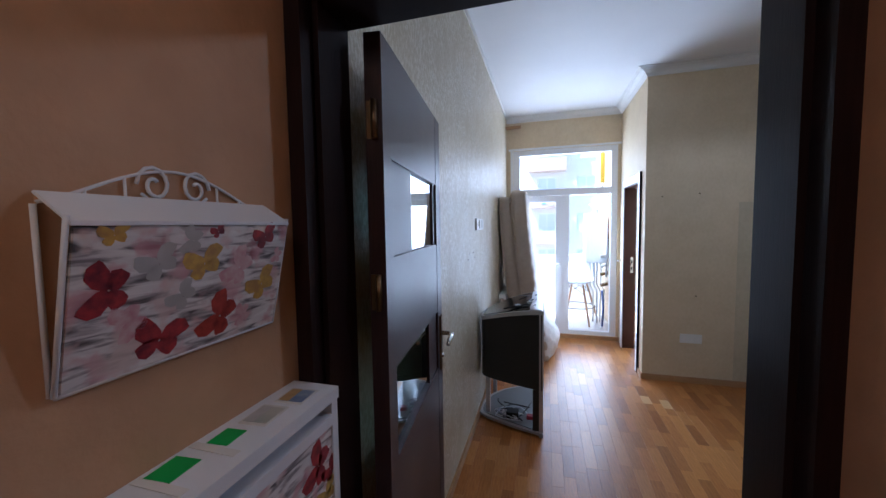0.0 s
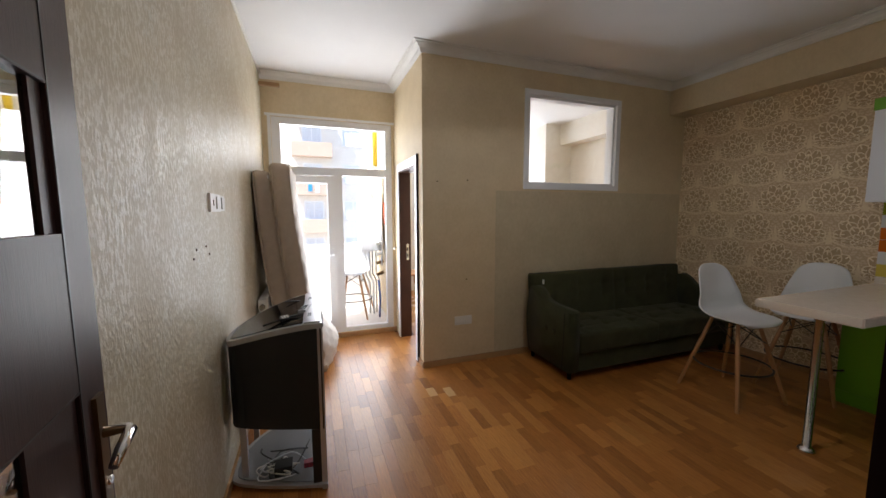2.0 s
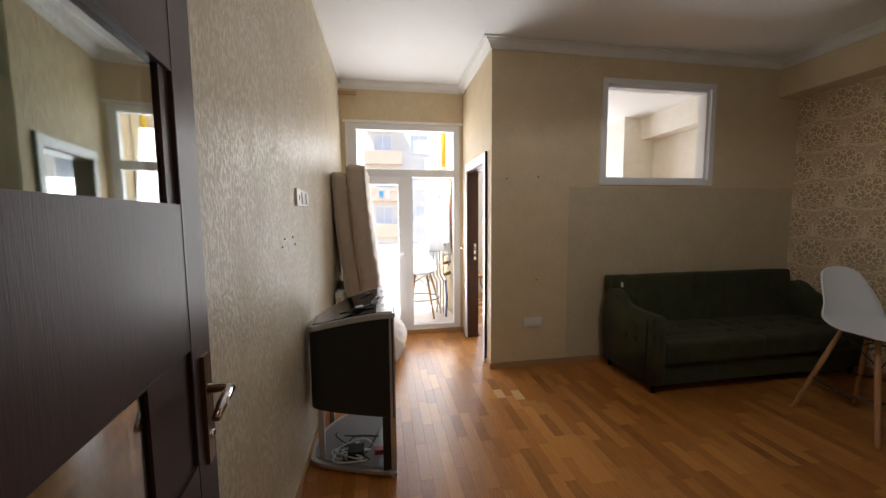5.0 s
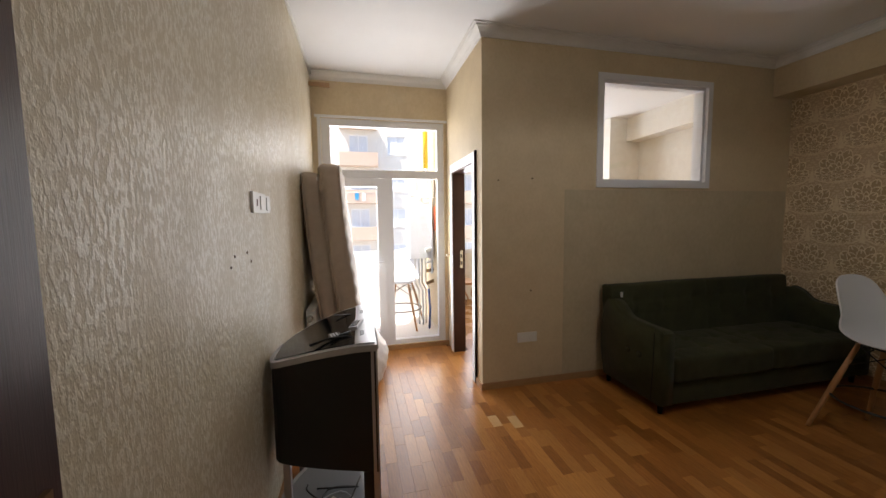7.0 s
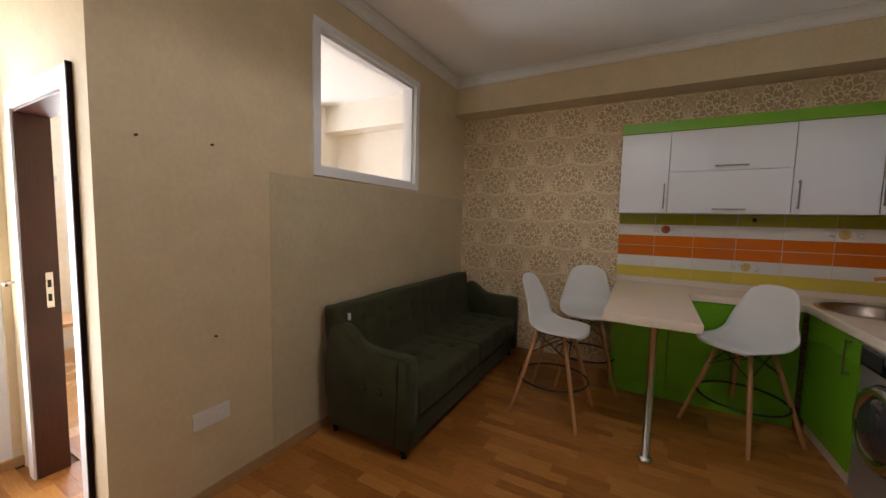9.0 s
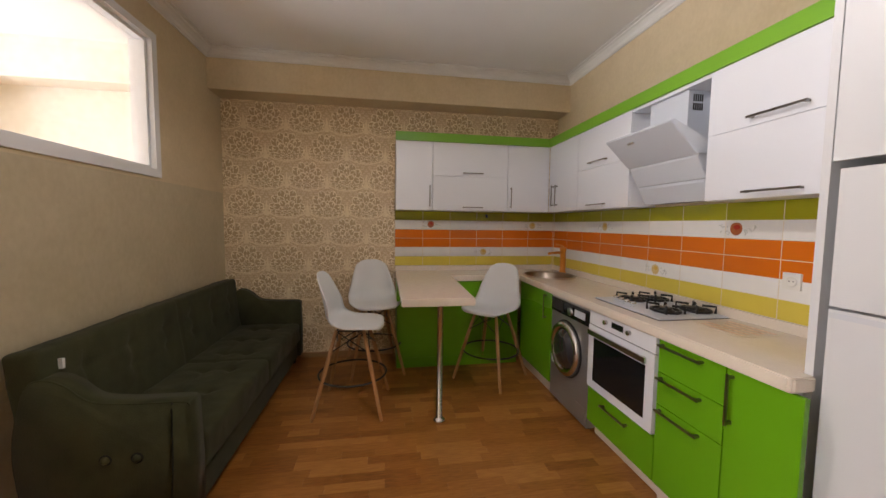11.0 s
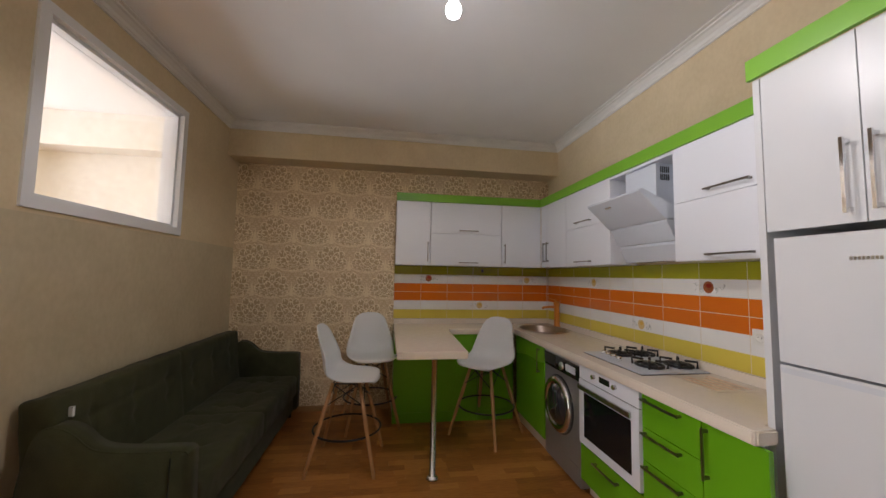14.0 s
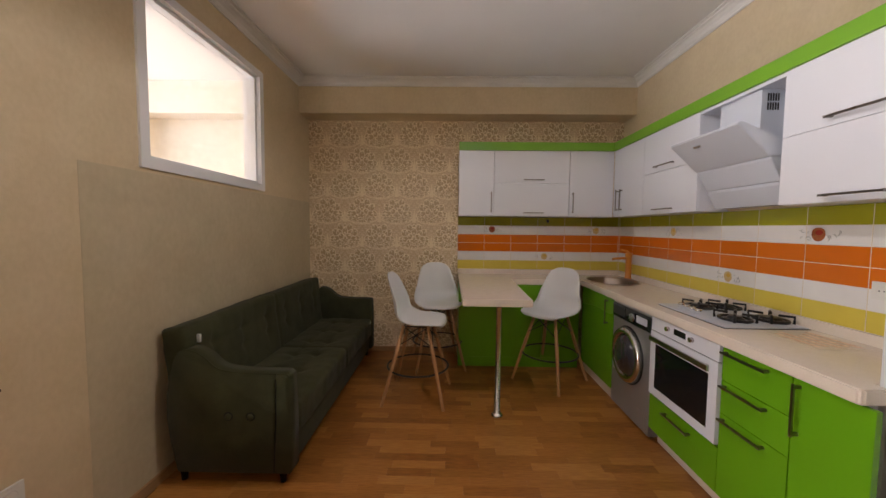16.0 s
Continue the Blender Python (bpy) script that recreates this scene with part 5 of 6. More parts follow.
    for x in (x0 + 0.07, x1 - 0.07):
        for y in (yf + 0.07, yb - 0.10):
            lathe("foot", [(0.0, 0.0), (0.016, 0.0), (0.024, 0.09), (0, 0.09)], WENGE, e, pose(x, y, 0), 14)
    box("label_tag", (x0 + 0.125, yb - 0.168, 0.765), (x0 + 0.138, yb - 0.150, 0.81), T_WHITE, e, 0)
    return e


sofa()


def tv_stand():
    """A bow-fronted stand with an arched top, black sides and a low glass shelf; its bow faces the wall."""
    e = tagged(empty("tv_stand"), "black and silver bow-shaped television stand", "TV stand")

    def plan(g):
        """Outline on plan, grown by g."""
        pts = smooth_rows([(0.27, 2.845), (0.10, 2.895), (-0.06, 2.955), (-0.17, 3.01), (-0.212, 3.06), (-0.220, 3.15), (-0.20, 3.27), (-0.14, 3.40), (-0.04, 3.51), (0.09, 3.59), (0.20, 3.62), (0.27, 3.62)], 3)
        c = Vector((0.10, 3.23))
        out = []
        for p in pts:
            q = Vector((float(p[0]), float(p[1])))
            out.append(tuple(q + (q - c).normalized() * g))
        return out

    def ztop(x):
        u = max(0.0, min(1.0, (0.27 - x) / 0.49))
        return 0.925 - 0.115 * u ** 1.5

    def slab(name, g, f0, f1, mat, inner=None):
        bm = bmesh.new()
        o = plan(g)
        lo = [bm.verts.new((x, y, f0(x))) for x, y in o]
        hi = [bm.verts.new((x, y, f1(x))) for x, y in o]
        k = len(o)
        # strips across x keep the arch
        bm.faces.new(lo)
        tri = bm.faces.new(hi)
        for i in range(k):
            bm.faces.new((lo[i], lo[(i + 1) % k], hi[(i + 1) % k], hi[i]))
        bmesh.ops.triangulate(bm, faces=[tri])
        return finish(name, bm, mat, e)

    near = [(-0.220, 3.15), (-0.212, 3.06), (-0.17, 3.01), (-0.06, 2.955), (0.10, 2.895), (0.27, 2.845)]
    away = [(-0.220, 3.15), (-0.20, 3.27), (-0.14, 3.40), (-0.04, 3.51), (0.09, 3.59), (0.20, 3.62), (0.27, 3.62)]

    def arched(name, inset, x0, x1, z0, z1, mat):
        """A sheet that follows the arch, made of strips across the stand."""
        bm = bmesh.new()
        rows = []
        for k in range(25):
            x = x0 + (x1 - x0) * k / 24
            a = float(np.interp(x, [p[0] for p in near], [p[1] for p in near])) + inset
            b = float(np.interp(x, [p[0] for p in away], [p[1] for p in away])) - inset
            if b - a < 0.01:
                a = b = (a + b) / 2
                a, b = a - 0.005, b + 0.005
            rows.append([bm.verts.new((x, y, ztop(x) + z)) for y, z in ((a, z0), (b, z0), (b, z1), (a, z1))])
        for p, q in zip(rows, rows[1:]):
            for m in range(4):
                bm.faces.new((p[m], p[(m + 1) % 4], q[(m + 1) % 4], q[m]))
        bm.faces.new(rows[0])
        bm.faces.new(rows[-1])
        return finish(name, bm, mat, e)

    arched("top_rim", 0.0, -0.218, 0.27, -0.028, 0.0, SILVER)
    arched("top_glass", 0.032, -0.185, 0.178, -0.004, 0.004, BLACK_GLASS)
    arched("top_band", 0.016, 0.181, 0.262, -0.004, 0.007, SILVER)
    tube("front_roll", [(0.262, 2.86, 0.908), (0.262, 3.61, 0.908)], 0.016, SILVER, e, 12)
    for y in (3.02, 3.42):
        box("cable_slot", (0.06, y, ztop(0.15) + 0.002), (0.15, y + 0.022, ztop(0.15) + 0.0055), BLACK, e, 0)
        box("band_slot", (0.20, y - 0.03, ztop(0.21) + 0.005), (0.222, y + 0.04, ztop(0.20) + 0.0095), BLACK, e, 0)
    slab("cabinet_body", -0.014, lambda x: 0.345, lambda x: ztop(x) - 0.029, BLACK)
    slab("bottom_shelf", 0.006, lambda x: 0.022, lambda x: 0.040, SILVER)
    slab("shelf_glass", -0.022, lambda x: 0.041, lambda x: 0.046, material("grey_shelf_glass", (0.30, 0.31, 0.33), 0.12, scale=6))
    box("front_panel", (0.2575, 2.90, 0.37), (0.2685, 3.568, 0.875), BLACK_GLASS, e, 0.003)
    for y in (2.86, 3.57):
        box("corner_post", (0.244, y, 0.0), (0.272, y + 0.045, 0.893), SILVER, e, 0.005)
    box("back_post", (-0.165, 3.04, 0.0), (-0.135, 3.08, 0.345), SILVER, e, 0.004)
    box("back_post", (-0.165, 3.44, 0.0), (-0.135, 3.48, 0.345), SILVER, e, 0.004)
    box("side_leg", (0.200, 2.868, 0.041), (0.2435, 2.898, 0.345), BLACK, e, 0.003)
    return e


tv_stand()


def remote(x, y, z, rz, l, w, mat, name, lab):
    e = tagged(empty(name, pose(x, y, z, 0, -6, rz)), lab, "remote control")
    box("body", (-w / 2, -l / 2, 0), (w / 2, l / 2, 0.018), mat, e, 0.004)
    for i in range(6):
        for j in range(3):
            box("button", (-w * 0.3 + j * w * 0.26 - 0.004, -l * 0.38 + i * l * 0.12 - 0.004, 0.018), (-w * 0.3 + j * w * 0.26 + 0.004, -l * 0.38 + i * l * 0.12 + 0.004, 0.0205), BLACK if mat is not BLACK else GREY_PAINT, e, 0)


remote(0.185, 3.17, 0.918, -12, 0.15, 0.042, SILVER, "remote_control", "grey remote control lying on television stand")
remote(0.085, 3.06, 0.900, 15, 0.06, 0.05, BLACK, "set_top_remote", "small black remote lying on television stand")
wl = tagged(empty("wall_bracket_part"), "black metal bracket part lying on television stand", "bracket")
tube("arm", [(-0.02, 3.0, 0.895), (0.05, 3.035, 0.905), (0.16, 3.05, 0.929)], 0.006, BLACK, wl, 6)
ad = tagged(empty("power_adapter"), "black power adapter with tangled cables on low shelf", "adapter")
box("body", (-0.0, 2.97, 0.047), (0.09, 3.05, 0.10), BLACK, ad, 0.008)
random.seed(11)
for k in range(5):
    pts = smooth_rows([(0.04 + random.uniform(-0.14, 0.14), 3.02 + random.uniform(-0.1, 0.2), 0.053 + random.uniform(0, 0.03)) for _ in range(6)], 4)
    tube("cable", [tuple(map(float, p)) for p in pts], 0.004, [BLACK, PLASTIC, BLACK, GREY_PAINT, PLASTIC][k], ad, 6)
box("red_plug", (0.15, 3.0, 0.047), (0.20, 3.04, 0.075), C_RED, ad, 0.005)


def mattress(label, m, t, w, h, bulge):
    e = tagged(empty("mattress", m), label, "mattress", "mattresses against the wall")

    def f(p, n):
        q = 0.010 * (math.sin(p.y * 2 * math.pi / 0.14) * math.sin(p.z * 2 * math.pi / 0.14)) if abs(n.x) > 0.7 else 0.0
        return q + 0.016 * noise.noise(p * 5) + 0.012 * noise.noise(p * 2.3) + (0.02 * math.sin(math.pi * p.z / h) if n.x > 0.7 else 0.0)

    def sag(z):
        return 0.22 * (1 - max(0.0, min(1.0, z / h))) ** 1.6

    o = padded("cover", (-t / 2, 0, 0), (t / 2, w, h), [MATTRESS, MATTRESS_TOP], e, (5, 28, 60), f, 0.035)
    for v in o.data.vertices:
        c = v.co
        c.x += sag(c.z) + bulge * math.exp(-((c.z - 0.20) / 0.24) ** 2) * math.sin(math.pi * max(0.0, min(1.0, c.y / w))) ** 0.7 * (0.5 + (c.x + t / 2) / t * 0.5)
    for p in o.data.polygons:
        if p.normal.x > 0.6:
            p.material_index = 1
    for x in (-t / 2 + 0.006, t / 2 - 0.006):
        tube("piping", [(x + sag(h * q), 0.007, max(0.03, h * q - 0.03)) for q in [k / 12 for k in range(13)]] + [(x, 0.04, h - 0.006), (x, w - 0.04, h - 0.006)], 0.007, MATTRESS, e, 8)
    return e


mattress("beige quilted mattress leaning upright against the wall", pose(-0.148, 4.36, 0.003), 0.143, 0.86, 1.835, 0.0)
mattress("beige and white quilted mattress leaning upright", pose(0.0, 4.33, 0.003), 0.150, 0.88, 1.90, 0.17)


def radiator():
    e = tagged(empty("radiator"), "white panel radiator with valve on the wall", "radiator")
    for i in range(10):
        y = 4.25 + 0.085 * i
        box("section", (XL + 0.02, y, 0.16), (XL + 0.09, y + 0.078, 0.755), PLASTIC, e, 0.014)
    tube("header_pipe", [(XL + 0.058, 4.19, 0.71), (XL + 0.058, 5.10, 0.71)], 0.02, PLASTIC, e)
    tube("valve", [(XL + 0.058, 4.19, 0.71), (XL + 0.058, 4.14, 0.71)], [0.024, 0.02], STEEL, e, 12)
    tube("supply_pipe", [(XL + 0.058, 4.15, 0.71), (XL + 0.058, 4.15, 0.0)], 0.010, PLASTIC, e)
    box("bracket", (XL, 4.5, 0.6), (XL + 0.02, 4.53, 0.63), PLASTIC, e, 0)
    return e


radiator()


# ---- small fittings ----
ws = tagged(empty("double_socket"), "white double power socket low on wallpapered wall", "socket")
box("plate", (1.518, YW - 0.010, 0.385), (1.698, YW, 0.470), PLASTIC, ws, 0.003)
for x in (1.565, 1.651):
    lathe("insert", [(0.026, 0.0), (0.026, 0.002), (0.020, 0.0005), (0.0, 0.0005)], PLASTIC, ws, Matrix.Translation((x, YW - 0.010, 0.428)) @ Matrix.Rotation(radians(90), 4, "X"), 20)
sw = tagged(empty("light_switch"), "white double rocker light switch on textured wall", "switch")
box("plate", (XL, 2.995, 1.492), (XL + 0.012, 3.195, 1.582), PLASTIC, sw, 0.004)
box("plate", (XL, 3.200, 1.496), (XL + 0.011, 3.290, 1.578), PLASTIC, sw, 0.004)
box("rocker", (XL + 0.012, 3.10, 1.507), (XL + 0.017, 3.18, 1.568), PLASTIC, sw, 0.003)
box("rocker", (XL + 0.011, 3.212, 1.507), (XL + 0.016, 3.278, 1.568), PLASTIC, sw, 0.003)
box("indicator", (XL + 0.012, 3.045, 1.522), (XL + 0.0135, 3.058, 1.552), GAP, sw, 0)
for y, z in ((2.761, 1.328), (2.909, 1.33), (2.716, 1.293), (2.958, 1.29)):
    tagged(tube("wall_plug_hole", [(XL - 0.001, y, z), (XL + 0.003, y, z)], 0.005, GAP, k=8), "small drilled hole with dark wall plug", "hole")
for x, z in ((1.341, 1.772), (1.645, 1.79), (1.64, 0.835)):
    tagged(tube("nail", [(x, YW + 0.001, z), (x, YW - 0.012, z)], 0.006, GAP, k=8), "dark nail stuck into wallpapered wall", "nail")
tagged(box("curtain_bracket", (XL + 0.002, YB - 0.13, 2.79), (-0.03, YB - 0.09, 2.825), OAK_TRIM, None, 0.004), "short wooden curtain rail end at ceiling", "bracket")

# ceiling rosette and bulb
prof = [(0, 0), (0.245, 0.0), (0.245, -0.016), (0.232, -0.026), (0.212, -0.026), (0.200, -0.014), (0.165, -0.012)]
for k in range(6):
    r = 0.15 - k * 0.018
    prof += [(r, -0.014 - 0.002 * k), (r - 0.006, -0.024 - 0.002 * k), (r - 0.013, -0.016 - 0.002 * k)]
prof += [(0.03, -0.03), (0.0, -0.03)]
tagged(lathe("ceiling_rosette", prof, PLASTER, None, pose(1.945, 2.265, ZC), 56), "white moulded plaster ceiling rosette", "rosette")
lamp = tagged(empty("pendant_bulb"), "bare lit white bulb hanging on twisted wires", "light bulb")
WX, WY = 1.94, 2.265
for ph in (0, math.pi):
    tube("wire", [(WX + 0.008 * math.cos(ph + k * 0.7), WY + 0.008 * math.sin(ph + k * 0.7), ZC - 0.03 - k * 0.013) for k in range(17)], 0.003, PLASTIC if ph else C_RED, lamp, 6)
lathe("lamp_holder", [(0, 0.0), (0.012, 0.0), (0.021, -0.012), (0.022, -0.052), (0, -0.052)], PLASTIC, lamp, pose(WX, WY, ZC - 0.235), 18)
bulb = lathe("bulb", [(0.018, 0.0), (0.021, -0.008), (0.032, -0.026), (0.036, -0.046), (0.030, -0.066), (0.015, -0.077), (0, -0.079)], BULB, lamp, pose(WX, WY, ZC - 0.287), 20)
bulb.visible_shadow = False


# ---- balcony and outside ----
struct(box("balcony_floor", (-1.2, YB + 0.18, -0.15), (XC, 6.75, 0.015), T_WHITE, bevel=0))
struct(box("balcony_parapet", (-1.2, 6.65, 0.015), (XC, 6.75, 1.0), PLASTER, bevel=0.004))
struct(box("balcony_side_wall", (-1.3, YB + 0.18, -0.15), (-1.2, 6.75, 1.0), PLASTER, bevel=0))
struct(box("facade_own", (-6, YB, -6.0), (XL - 0.12, YB + 0.18, 3.05), FACADE, bevel=0))


def boiler():
    e = tagged(empty("boiler"), "white gas boiler hung on balcony wall", "boiler")
    box("casing", (0.86, 5.95, 0.95), (1.155, 6.36, 1.68), GREY_PAINT, e, 0.012)
    tube("flue", [(1.02, 6.15, 1.68), (1.02, 6.15, 1.78), (1.02, 6.35, 1.82), (1.02, 6.75, 1.83)], 0.04, PLASTIC, e, 14)
    box("warning_label", (1.158, 5.80, 1.32), (1.166, 5.86, 1.62), RED, e, 0)
    for i, (x, m2, zz) in enumerate(((0.93, PLASTIC, 0.05), (0.99, GREY_PAINT, 0.02), (1.04, STEEL, 0.02), (1.10, PLASTIC, 0.3))):
        tube("pipe", [(x, 6.05 + 0.05 * i, 0.95), (x, 6.05 + 0.05 * i, 0.6), (x + 0.05, 6.05 + 0.05 * i, 0.5), (x + 0.05, 6.05 + 0.05 * i, zz)], 0.012, m2, e, 8)
    box("wall_mount", (1.156, 6.1, 1.3), (XC - 0.001, 6.2, 1.5), STEEL, e, 0)
    return e


boiler()
gp = tagged(empty("gas_pipe"), "yellow painted gas pipe with meter on balcony wall", "pipe")
tube("pipe", [(1.07, 5.92, 2.95), (1.07, 5.92, 2.12)], 0.03, YELLOW_PIPE, gp, 12)
tube("valve", [(1.07, 5.92, 2.12), (1.07, 5.92, 2.02)], 0.024, STEEL, gp, 10)
tube("valve_lever", [(1.07, 5.90, 2.08), (1.0, 5.89, 2.10)], 0.008, STEEL, gp, 6)
tube("branch", [(1.12, 5.90, 2.15), (1.14, 5.90, 1.1), (1.13, 5.9, 0.75)], 0.012, GREY_PAINT, gp, 8)
box("meter", (1.0, 5.93, 1.74), (1.18, 6.08, 1.98), PLASTIC, gp, 0.012)
for z in (1.05, 0.9, 0.78, 0.62):
    tube("fitting", [(1.06, 5.93, z), (1.16, 5.93, z + 0.03)], 0.024, BRASS if z < 0.8 else PLASTIC, gp, 10)
hb = tagged(tube("hose", [(1.08, 5.9, 0.55), (1.10, 5.9, 0.3), (1.09, 5.92, 0.016)], 0.016, material("blue_hose", (0.10, 0.16, 0.42), 0.4), None, 8), "blue flexible hose standing on balcony floor", "hose")

struct(box("ground", (-150, 5.5, -6.3), (150, 300, -6.0), CONCRETE, bevel=0))
# panes are pale and opaque: the outdoor overexposure is put into their colour
FW = material("window_glass_glare", (0.72, 0.75, 0.80), 0.1, scale=3)


def facade():
    e = tagged(empty("apartment_block", pose(0, 32.0, -6.0)), "cream rendered apartment block with windows and tan balconies", "building")
    # wall bands between openings: openings every 3.1 m along x, 3.0 m up
    cols = [(-12.0 + 3.1 * i) for i in range(9)]
    bm = bmesh.new()
    xs = []
    for c in cols:
        xs += [c - 0.75, c + 0.75]
    edges = [-16.0] + xs + [14.5]
    for s in range(6):
        z0 = 3.0 * s
        add_box(bm, (-16, 0, z0), (14.5, 0.3, z0 + 0.95))
        add_box(bm, (-16, 0, z0 + 2.45), (14.5, 0.3, z0 + 3.0))
        for i in range(0, len(edges), 2):
            add_box(bm, (edges[i], 0, z0 + 0.95), (edges[i + 1], 0.3, z0 + 2.45))
    add_box(bm, (-16, -0.15, 18.0), (14.5, 0.4, 18.6))
    finish("wall", bm, FACADE, e)
    box("interior_wall", (-16, 0.9, 0), (14.5, 1.0, 18), FACADE, e, 0)
    bm = bmesh.new()
    gm = bmesh.new()
    tn = bmesh.new()
    for s in range(6):
        for i, c in enumerate(cols):
            z0 = 3.0 * s + 0.95
            for lo, hi in (((c - 0.75, 0.08, z0), (c - 0.67, 0.16, z0 + 1.5)), ((c + 0.67, 0.08, z0), (c + 0.75, 0.16, z0 + 1.5)), ((c - 0.67, 0.08, z0 + 1.42), (c + 0.67, 0.16, z0 + 1.5)),
                           ((c - 0.67, 0.08, z0), (c + 0.67, 0.16, z0 + 0.08)), ((c - 0.04, 0.08, z0 + 0.08), (c + 0.04, 0.16, z0 + 1.42)), ((c - 0.85, -0.08, z0 - 0.07), (c + 0.85, 0.0, z0 - 0.005))):
                add_box(bm, lo, hi)
            add_box(gm, (c - 0.67, 0.11, z0 + 0.08), (c + 0.67, 0.13, z0 + 1.42))
            if i % 3 == 1:
                add_box(tn, (c - 1.5, -0.9, 3.0 * s - 0.12), (c + 1.5, -0.8, 3.0 * s + 0.95))
                add_box(tn, (c - 1.5, -0.8, 3.0 * s - 0.12), (c + 1.5, -0.002, 3.0 * s + 0.02))
    tagged(finish("window_frames", bm, UPVC, e), kind="stuff")
    tagged(finish("window_panes", gm, FW, e), kind="stuff")
    tagged(finish("balcony_panels", tn, FACADE_TAN, e), kind="stuff")
    return e


facade()
ab = bpy.data.objects["apartment_block"]
tube("washing_line", [(-1.0, -0.92, 9.72), (1.9, -0.92, 9.70)], 0.012, PLASTIC, ab, 6)
for x, w, h, mt in ((0.0, 0.30, 0.55, material("blue_cloth", (0.05, 0.30, 0.55), 0.8)), (0.55, 0.30, 0.65, PLASTIC)):
    box("cloth", (x, -0.935, 9.70 - h), (x + w, -0.905, 9.70), mt, ab, 0.01)

# bedroom things seen through the doorway
sh = tagged(empty("wall_shelf"), "white wall shelf unit with small items in bedroom", "shelf")
box("board", (1.60, 7.44, 1.5), (1.95, 7.499, 1.55), WHITE_MDF, sh, 0.003)
box("board", (1.60, 7.44, 1.75), (1.95, 7.499, 1.80), GREY_PAINT, sh, 0.003)
bt = tagged(empty("bed_table"), "small pale wooden table with curved legs in bedroom", "table")
box("top", (1.55, 6.6, 0.44), (2.0, 7.1, 0.47), BEECH, bt, 0.006)
for x in (1.6, 1.95):
    for y in (6.65, 7.05):
        tube("leg", smooth_rows([(x, y, 0.44), (x - 0.04, y, 0.28), (x + 0.03, y, 0.12), (x, y, 0.0)], 4), 0.014, BEECH, bt, 8)

# tile motifs on the splashback
FL1 = material("fruit_motif", (0.30, 0.07, 0.025), 0.2, color2=(0.42, 0.16, 0.06), scale=60)
FL2 = material("pale_fruit_motif", (0.62, 0.42, 0.16), 0.2, color2=(0.70, 0.55, 0.30), scale=60)

FL3 = material("red_fruit", (0.45, 0.05, 0.03), 0.2, color2=(0.30, 0.03, 0.02), scale=80)
FL4 = material("golden_fruit", (0.72, 0.48, 0.10), 0.2, color2=(0.62, 0.36, 0.08), scale=80)
C_SPRIG = material("grey_sprig_print", (0.36, 0.37, 0.36), 0.3, color2=(0.52, 0.52, 0.50), scale=60)

random.seed(31)


def motif(m, mat):
    e = tagged(empty("tile_motif", m), "painted fruit cup motif on white tile", "decoration")
    bm = bmesh.new()
    # a cup: rim, bowl and small foot, with a highlight crescent
    rim = [bm.verts.new((0.034 * math.cos(q * math.pi / 10), 0.012 + 0.026 * math.sin(q * math.pi / 10), 0.0010)) for q in range(20)]
    bm.faces.new(rim)
    bowl = [bm.verts.new((0.036 * math.cos(math.pi + q * math.pi / 12), 0.006 + 0.040 * math.sin(math.pi + q * math.pi / 12), 0.0006)) for q in range(13)]
    bm.faces.new(bowl)
    tagged(finish("cup", bm, mat, e), kind="stuff")
    bm = bmesh.new()
    bm.faces.new([bm.verts.new((0.004 + 0.020 * math.cos(q * math.pi / 8), 0.012 + 0.014 * math.sin(q * math.pi / 8), 0.0014)) for q in range(16)])
    finish("filling", bm, FL3 if mat is FL1 else FL4, e)
    bm = bmesh.new()
    for k in range(7):
        for side in (-1, 1):
            x, z, a, r = side * random.uniform(0.042, 0.105), random.uniform(-0.026, 0.026), random.uniform(0, 6.3), random.uniform(0.006, 0.015)
            add_tube(bm, [(x - r * math.cos(a), z - r * math.sin(a), 0.001), (x + 0.4 * r * math.sin(a), z - 0.4 * r * math.cos(a), 0.001), (x + r * math.cos(a), z + r * math.sin(a), 0.001)], [0.0012, 0.0030, 0.0012], 4)
    tagged(finish("sprig", bm, C_SPRIG, e), kind="stuff")


for x, z, mt in ((2.326, 1.410, FL1), (3.528, 1.412, FL2), (2.908, 1.112, FL2)):
    motif(Matrix.Translation((x, YK + 0.0095, z)) @ Matrix.Rotation(radians(180), 4, "Z") @ Matrix.Rotation(radians(90), 4, "X"), mt)
for y, z, mt in ((2.06, 1.415, FL1), (0.896, 1.411, FL2), (1.467, 1.116, FL2)):
    motif(Matrix.Translation((XB - 0.0095, y, z)) @ Matrix.Rotation(radians(-90), 4, "Z") @ Matrix.Rotation(radians(90), 4, "X"), mt)

# ---- pieces: splashback tiles ----
ROWS_T = [(0.970, 1.068, T_YELLOW), (1.070, 1.168, T_WHITE), (1.170, 1.263, T_ORANGE), (1.2665, 1.359, T_ORANGE), (1.361, 1.459, T_WHITE), (1.461, 1.5585, T_OLIVE)]
struct(box("grout_kitchen", (1.632, YK, 0.968), (XB - 0.001, YK + 0.0085, 1.5585), GROUT, bevel=0))
struct(box("grout_damask", (XB - 0.0085, YK + 0.007, 0.968), (XB, 2.446, 1.5585), GROUT, bevel=0))
wk, wd = bpy.data.objects["wall_kitchen"], bpy.data.objects["wall_damask"]


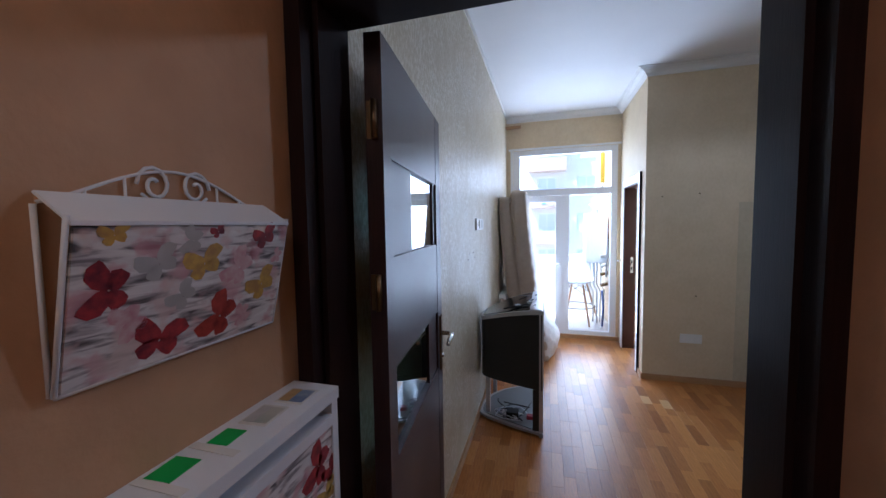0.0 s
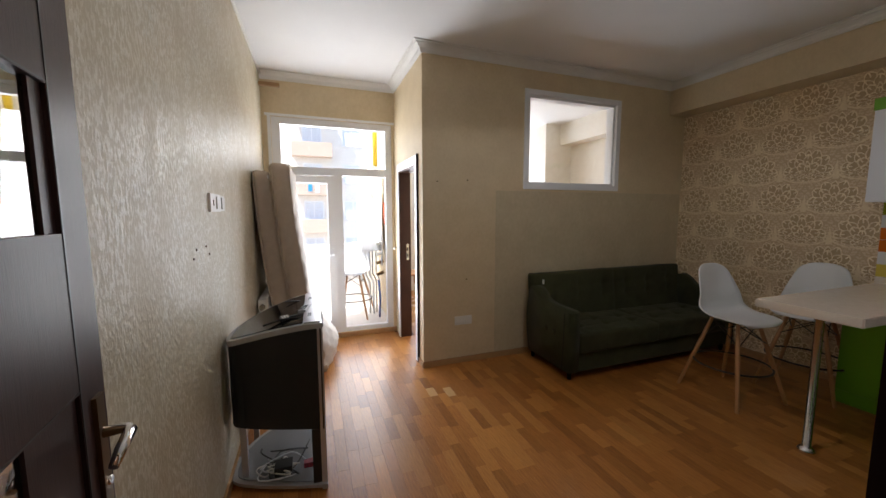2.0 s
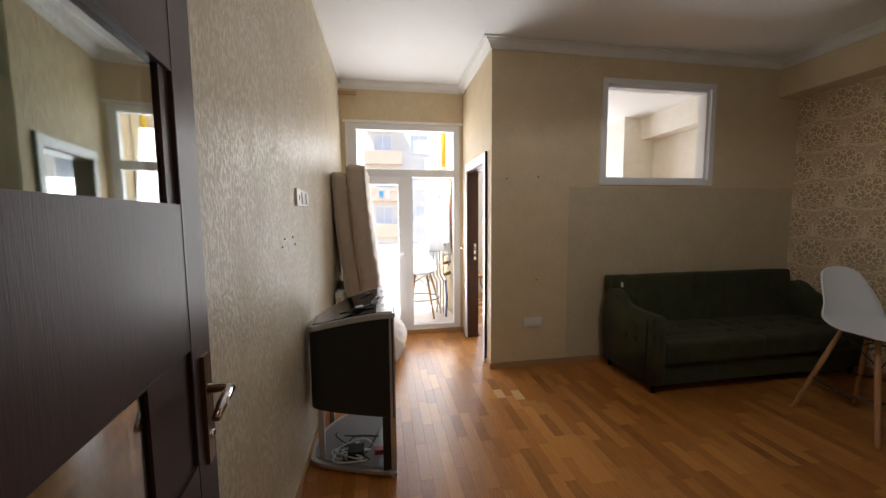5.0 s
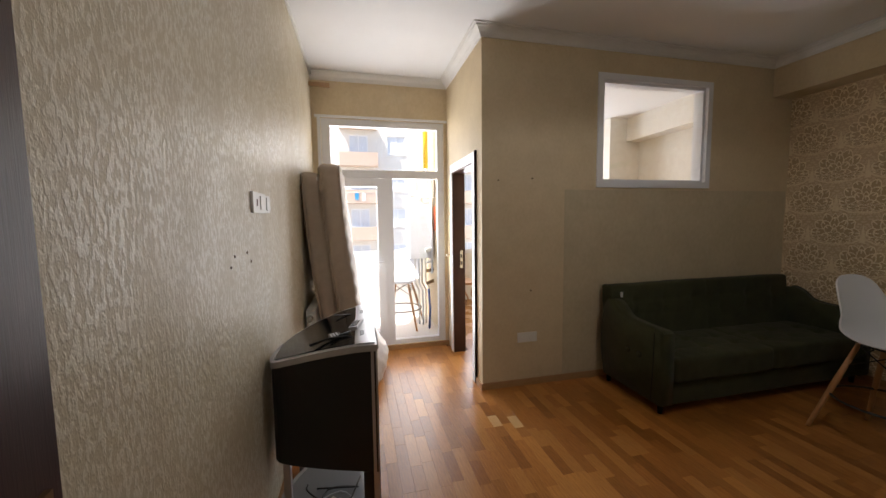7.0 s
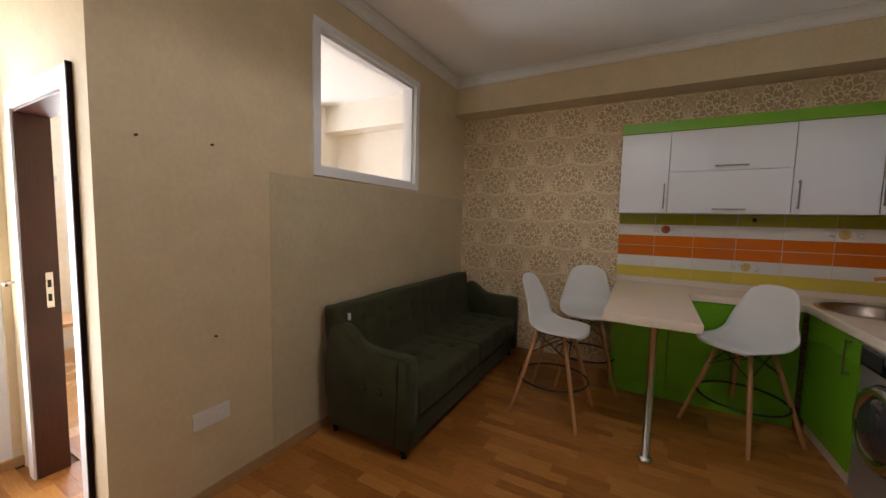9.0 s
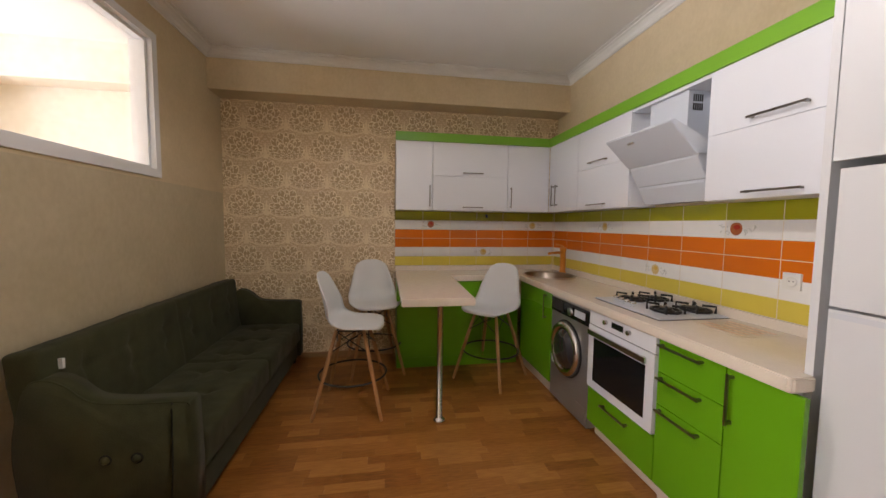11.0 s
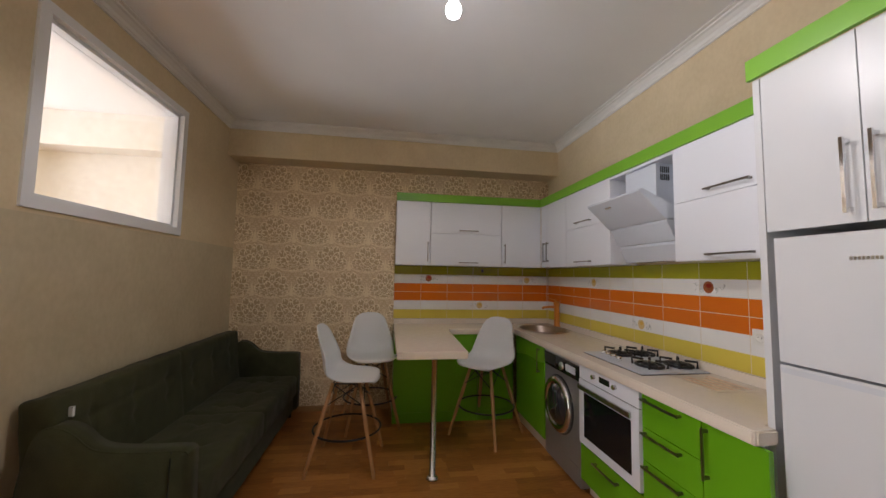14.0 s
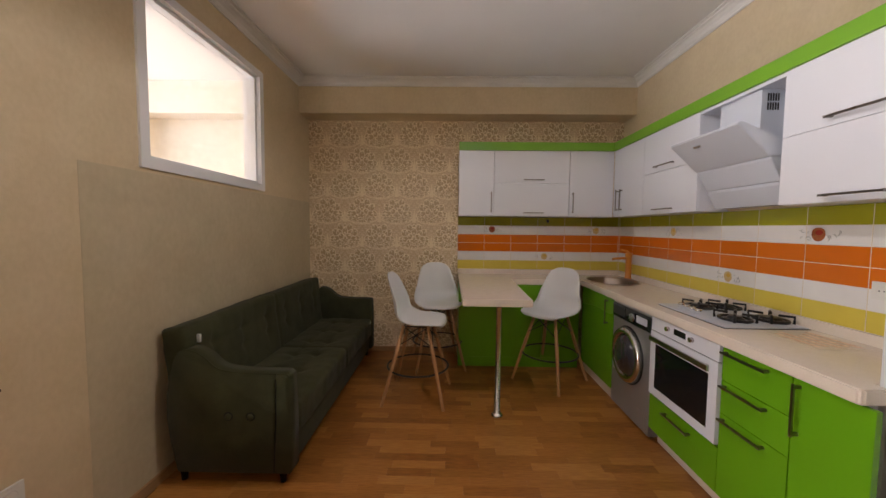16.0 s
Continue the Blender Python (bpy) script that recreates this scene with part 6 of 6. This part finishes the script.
def tile_mesh(l, h, mat, cache={}):
    key = (round(l, 3), round(h, 4), mat.name)
    if key not in cache:
        bm = bmesh.new()
        add_box(bm, (0, 0, 0), (l, 0.0085, h))
        bmesh.ops.bevel(bm, geom=[ed for ed in bm.edges if all(v.co.y > 0.005 for v in ed.verts)], offset=0.0012, segments=1, affect="EDGES")
        bmesh.ops.recalc_face_normals(bm, faces=bm.faces)
        me = bpy.data.meshes.new("tile")
        bm.to_mesh(me)
        bm.free()
        me.materials.append(mat)
        cache[key] = me
    return cache[key]


for z0, z1, mt in ROWS_T:
    x = XB - 0.010
    while x > 1.64:
        l = min(0.30, x - 1.632)
        o = new("tile", tile_mesh(l - 0.003, z1 - z0, mt))
        o.parent = wk
        o.matrix_basis = pose(x - l + 0.0015, YK + 0.001, z0)
        x -= l
    y = 2.446
    while y > YK + 0.02:
        l = min(0.30, y - (YK + 0.011))
        o = new("tile", tile_mesh(l - 0.003, z1 - z0, mt))
        o.parent = wd
        o.matrix_basis = pose(XB - 0.001, y - l + 0.0015, z0, 0, 0, 90)
        y -= l

# ---- pieces: parquet strips, running along y ----
random.seed(21)
OAKS = []
for i, (c1, c2) in enumerate((((0.50, 0.207, 0.048), (0.35, 0.130, 0.027)), ((0.45, 0.178, 0.038), (0.30, 0.107, 0.021)), ((0.57, 0.255, 0.066), (0.43, 0.175, 0.040)), ((0.40, 0.148, 0.031), (0.25, 0.085, 0.017)), ((0.66, 0.42, 0.20), (0.58, 0.34, 0.15)))):
    OAKS.append(material("oak_strip", c1, 0.36, color2=c2, scale=20, bump=0.06, bump_scale=60, stretch=(5, 0.6, 1), mix=0.7, coat=0.08, rand=0.10))
WEIGHT = [30, 28, 22, 17, 0]
PW = 0.0695


def strip_verts(x0, x1, y0, y1):
    b = 0.0004
    return [(x0, y0, -0.0095), (x1, y0, -0.0095), (x1, y1, -0.0095), (x0, y1, -0.0095), (x0, y0, -b), (x1, y0, -b), (x1, y1, -b), (x0, y1, -b),
            (x0 + b, y0 + b, 0), (x1 - b, y0 + b, 0), (x1 - b, y1 - b, 0), (x0 + b, y1 - b, 0)]


STRIP_FACES = [(0, 1, 5, 4), (1, 2, 6, 5), (2, 3, 7, 6), (3, 0, 4, 7), (4, 5, 9, 8), (5, 6, 10, 9), (6, 7, 11, 10), (7, 4, 8, 11), (8, 9, 10, 11)]
strip_cache = {}


def strip_mesh(l, mi):
    key = (round(l, 3), mi)
    if key not in strip_cache:
        me = bpy.data.meshes.new("strip")
        me.from_pydata(strip_verts(0.00015, PW - 0.00015, 0.00015, l - 0.00015), [], STRIP_FACES)
        me.materials.append(OAKS[mi])
        strip_cache[key] = me
    return strip_cache[key]


far_v, far_f, far_m = [], [], []
count = 0
nx = int((XB - XL) / PW) + 1
for i in range(nx):
    x0 = XL + i * PW
    if x0 + PW > XB:
        break
    lo_y = YD0 if x0 < 0.95 else YK
    hi_y = YB - 0.02 if x0 < XC - 0.03 else (YB + 0.1 if x0 > XC + 0.12 else DY1)
    if x0 > 1.35:
        hi_y = YW if x0 > 2.2 else YB + 0.1
    y = lo_y - random.choice((0.05, 0.15, 0.25, 0.35))
    while y < hi_y:
        l = random.choice((0.20, 0.26, 0.32, 0.42))
        a, b = max(y, lo_y), min(y + l, hi_y)
        y += l
        if b - a < 0.03:
            continue
        mi = random.choices(range(5), WEIGHT)[0]
        runs = [(a, b, mi)]
        # two short pale pieces
        for px, py in ((1.10, 3.70), (1.245, 3.65)):
            if abs(x0 + PW / 2 - px) < 0.03 and a < py < b:
                runs = [r for r in ((a, max(a, py - 0.11), mi), (max(a, py - 0.11), min(b, py + 0.11), 4), (min(b, py + 0.11), b, mi)) if r[1] - r[0] > 0.01]
        for a, b, mi in runs:
            near = x0 < 2.35 and 1.9 < a < 4.05 and count < 300
            if near:
                count += 1
                o = new("strip", strip_mesh(b - a, mi))
                o.parent = floor
                o.matrix_basis = pose(x0, a, 0)
            else:
                k = len(far_v)
                far_v += strip_verts(x0 + 0.00015, x0 + PW - 0.00015, a + 0.00015, b - 0.00015)
                far_f += [tuple(k + q for q in f) for f in STRIP_FACES]
                far_m += [mi] * len(STRIP_FACES)
# the same floor goes on into the bedroom behind the sofa wall
for i in range(nx):
    x0 = XL + i * PW
    if x0 < 2.2 or x0 + PW > XB:
        continue
    y = YW + 0.125
    while y < YB + 0.09:
        b = min(y + random.choice((0.26, 0.34, 0.42, 0.50)), YB + 0.1)
        k = len(far_v)
        far_v += strip_verts(x0 + 0.00015, x0 + PW - 0.00015, y + 0.00015, b - 0.00015)
        far_f += [tuple(k + q for q in f) for f in STRIP_FACES]
        far_m += [random.choices(range(5), WEIGHT)[0]] * len(STRIP_FACES)
        y = b
me = bpy.data.meshes.new("parquet_strips")
me.from_pydata(far_v, [], far_f)
for mt in OAKS:
    me.materials.append(mt)
me.polygons.foreach_set("material_index", far_m)
rest = new("parquet_strips", me)
rest.parent = floor
tagged(rest, kind="stuff")
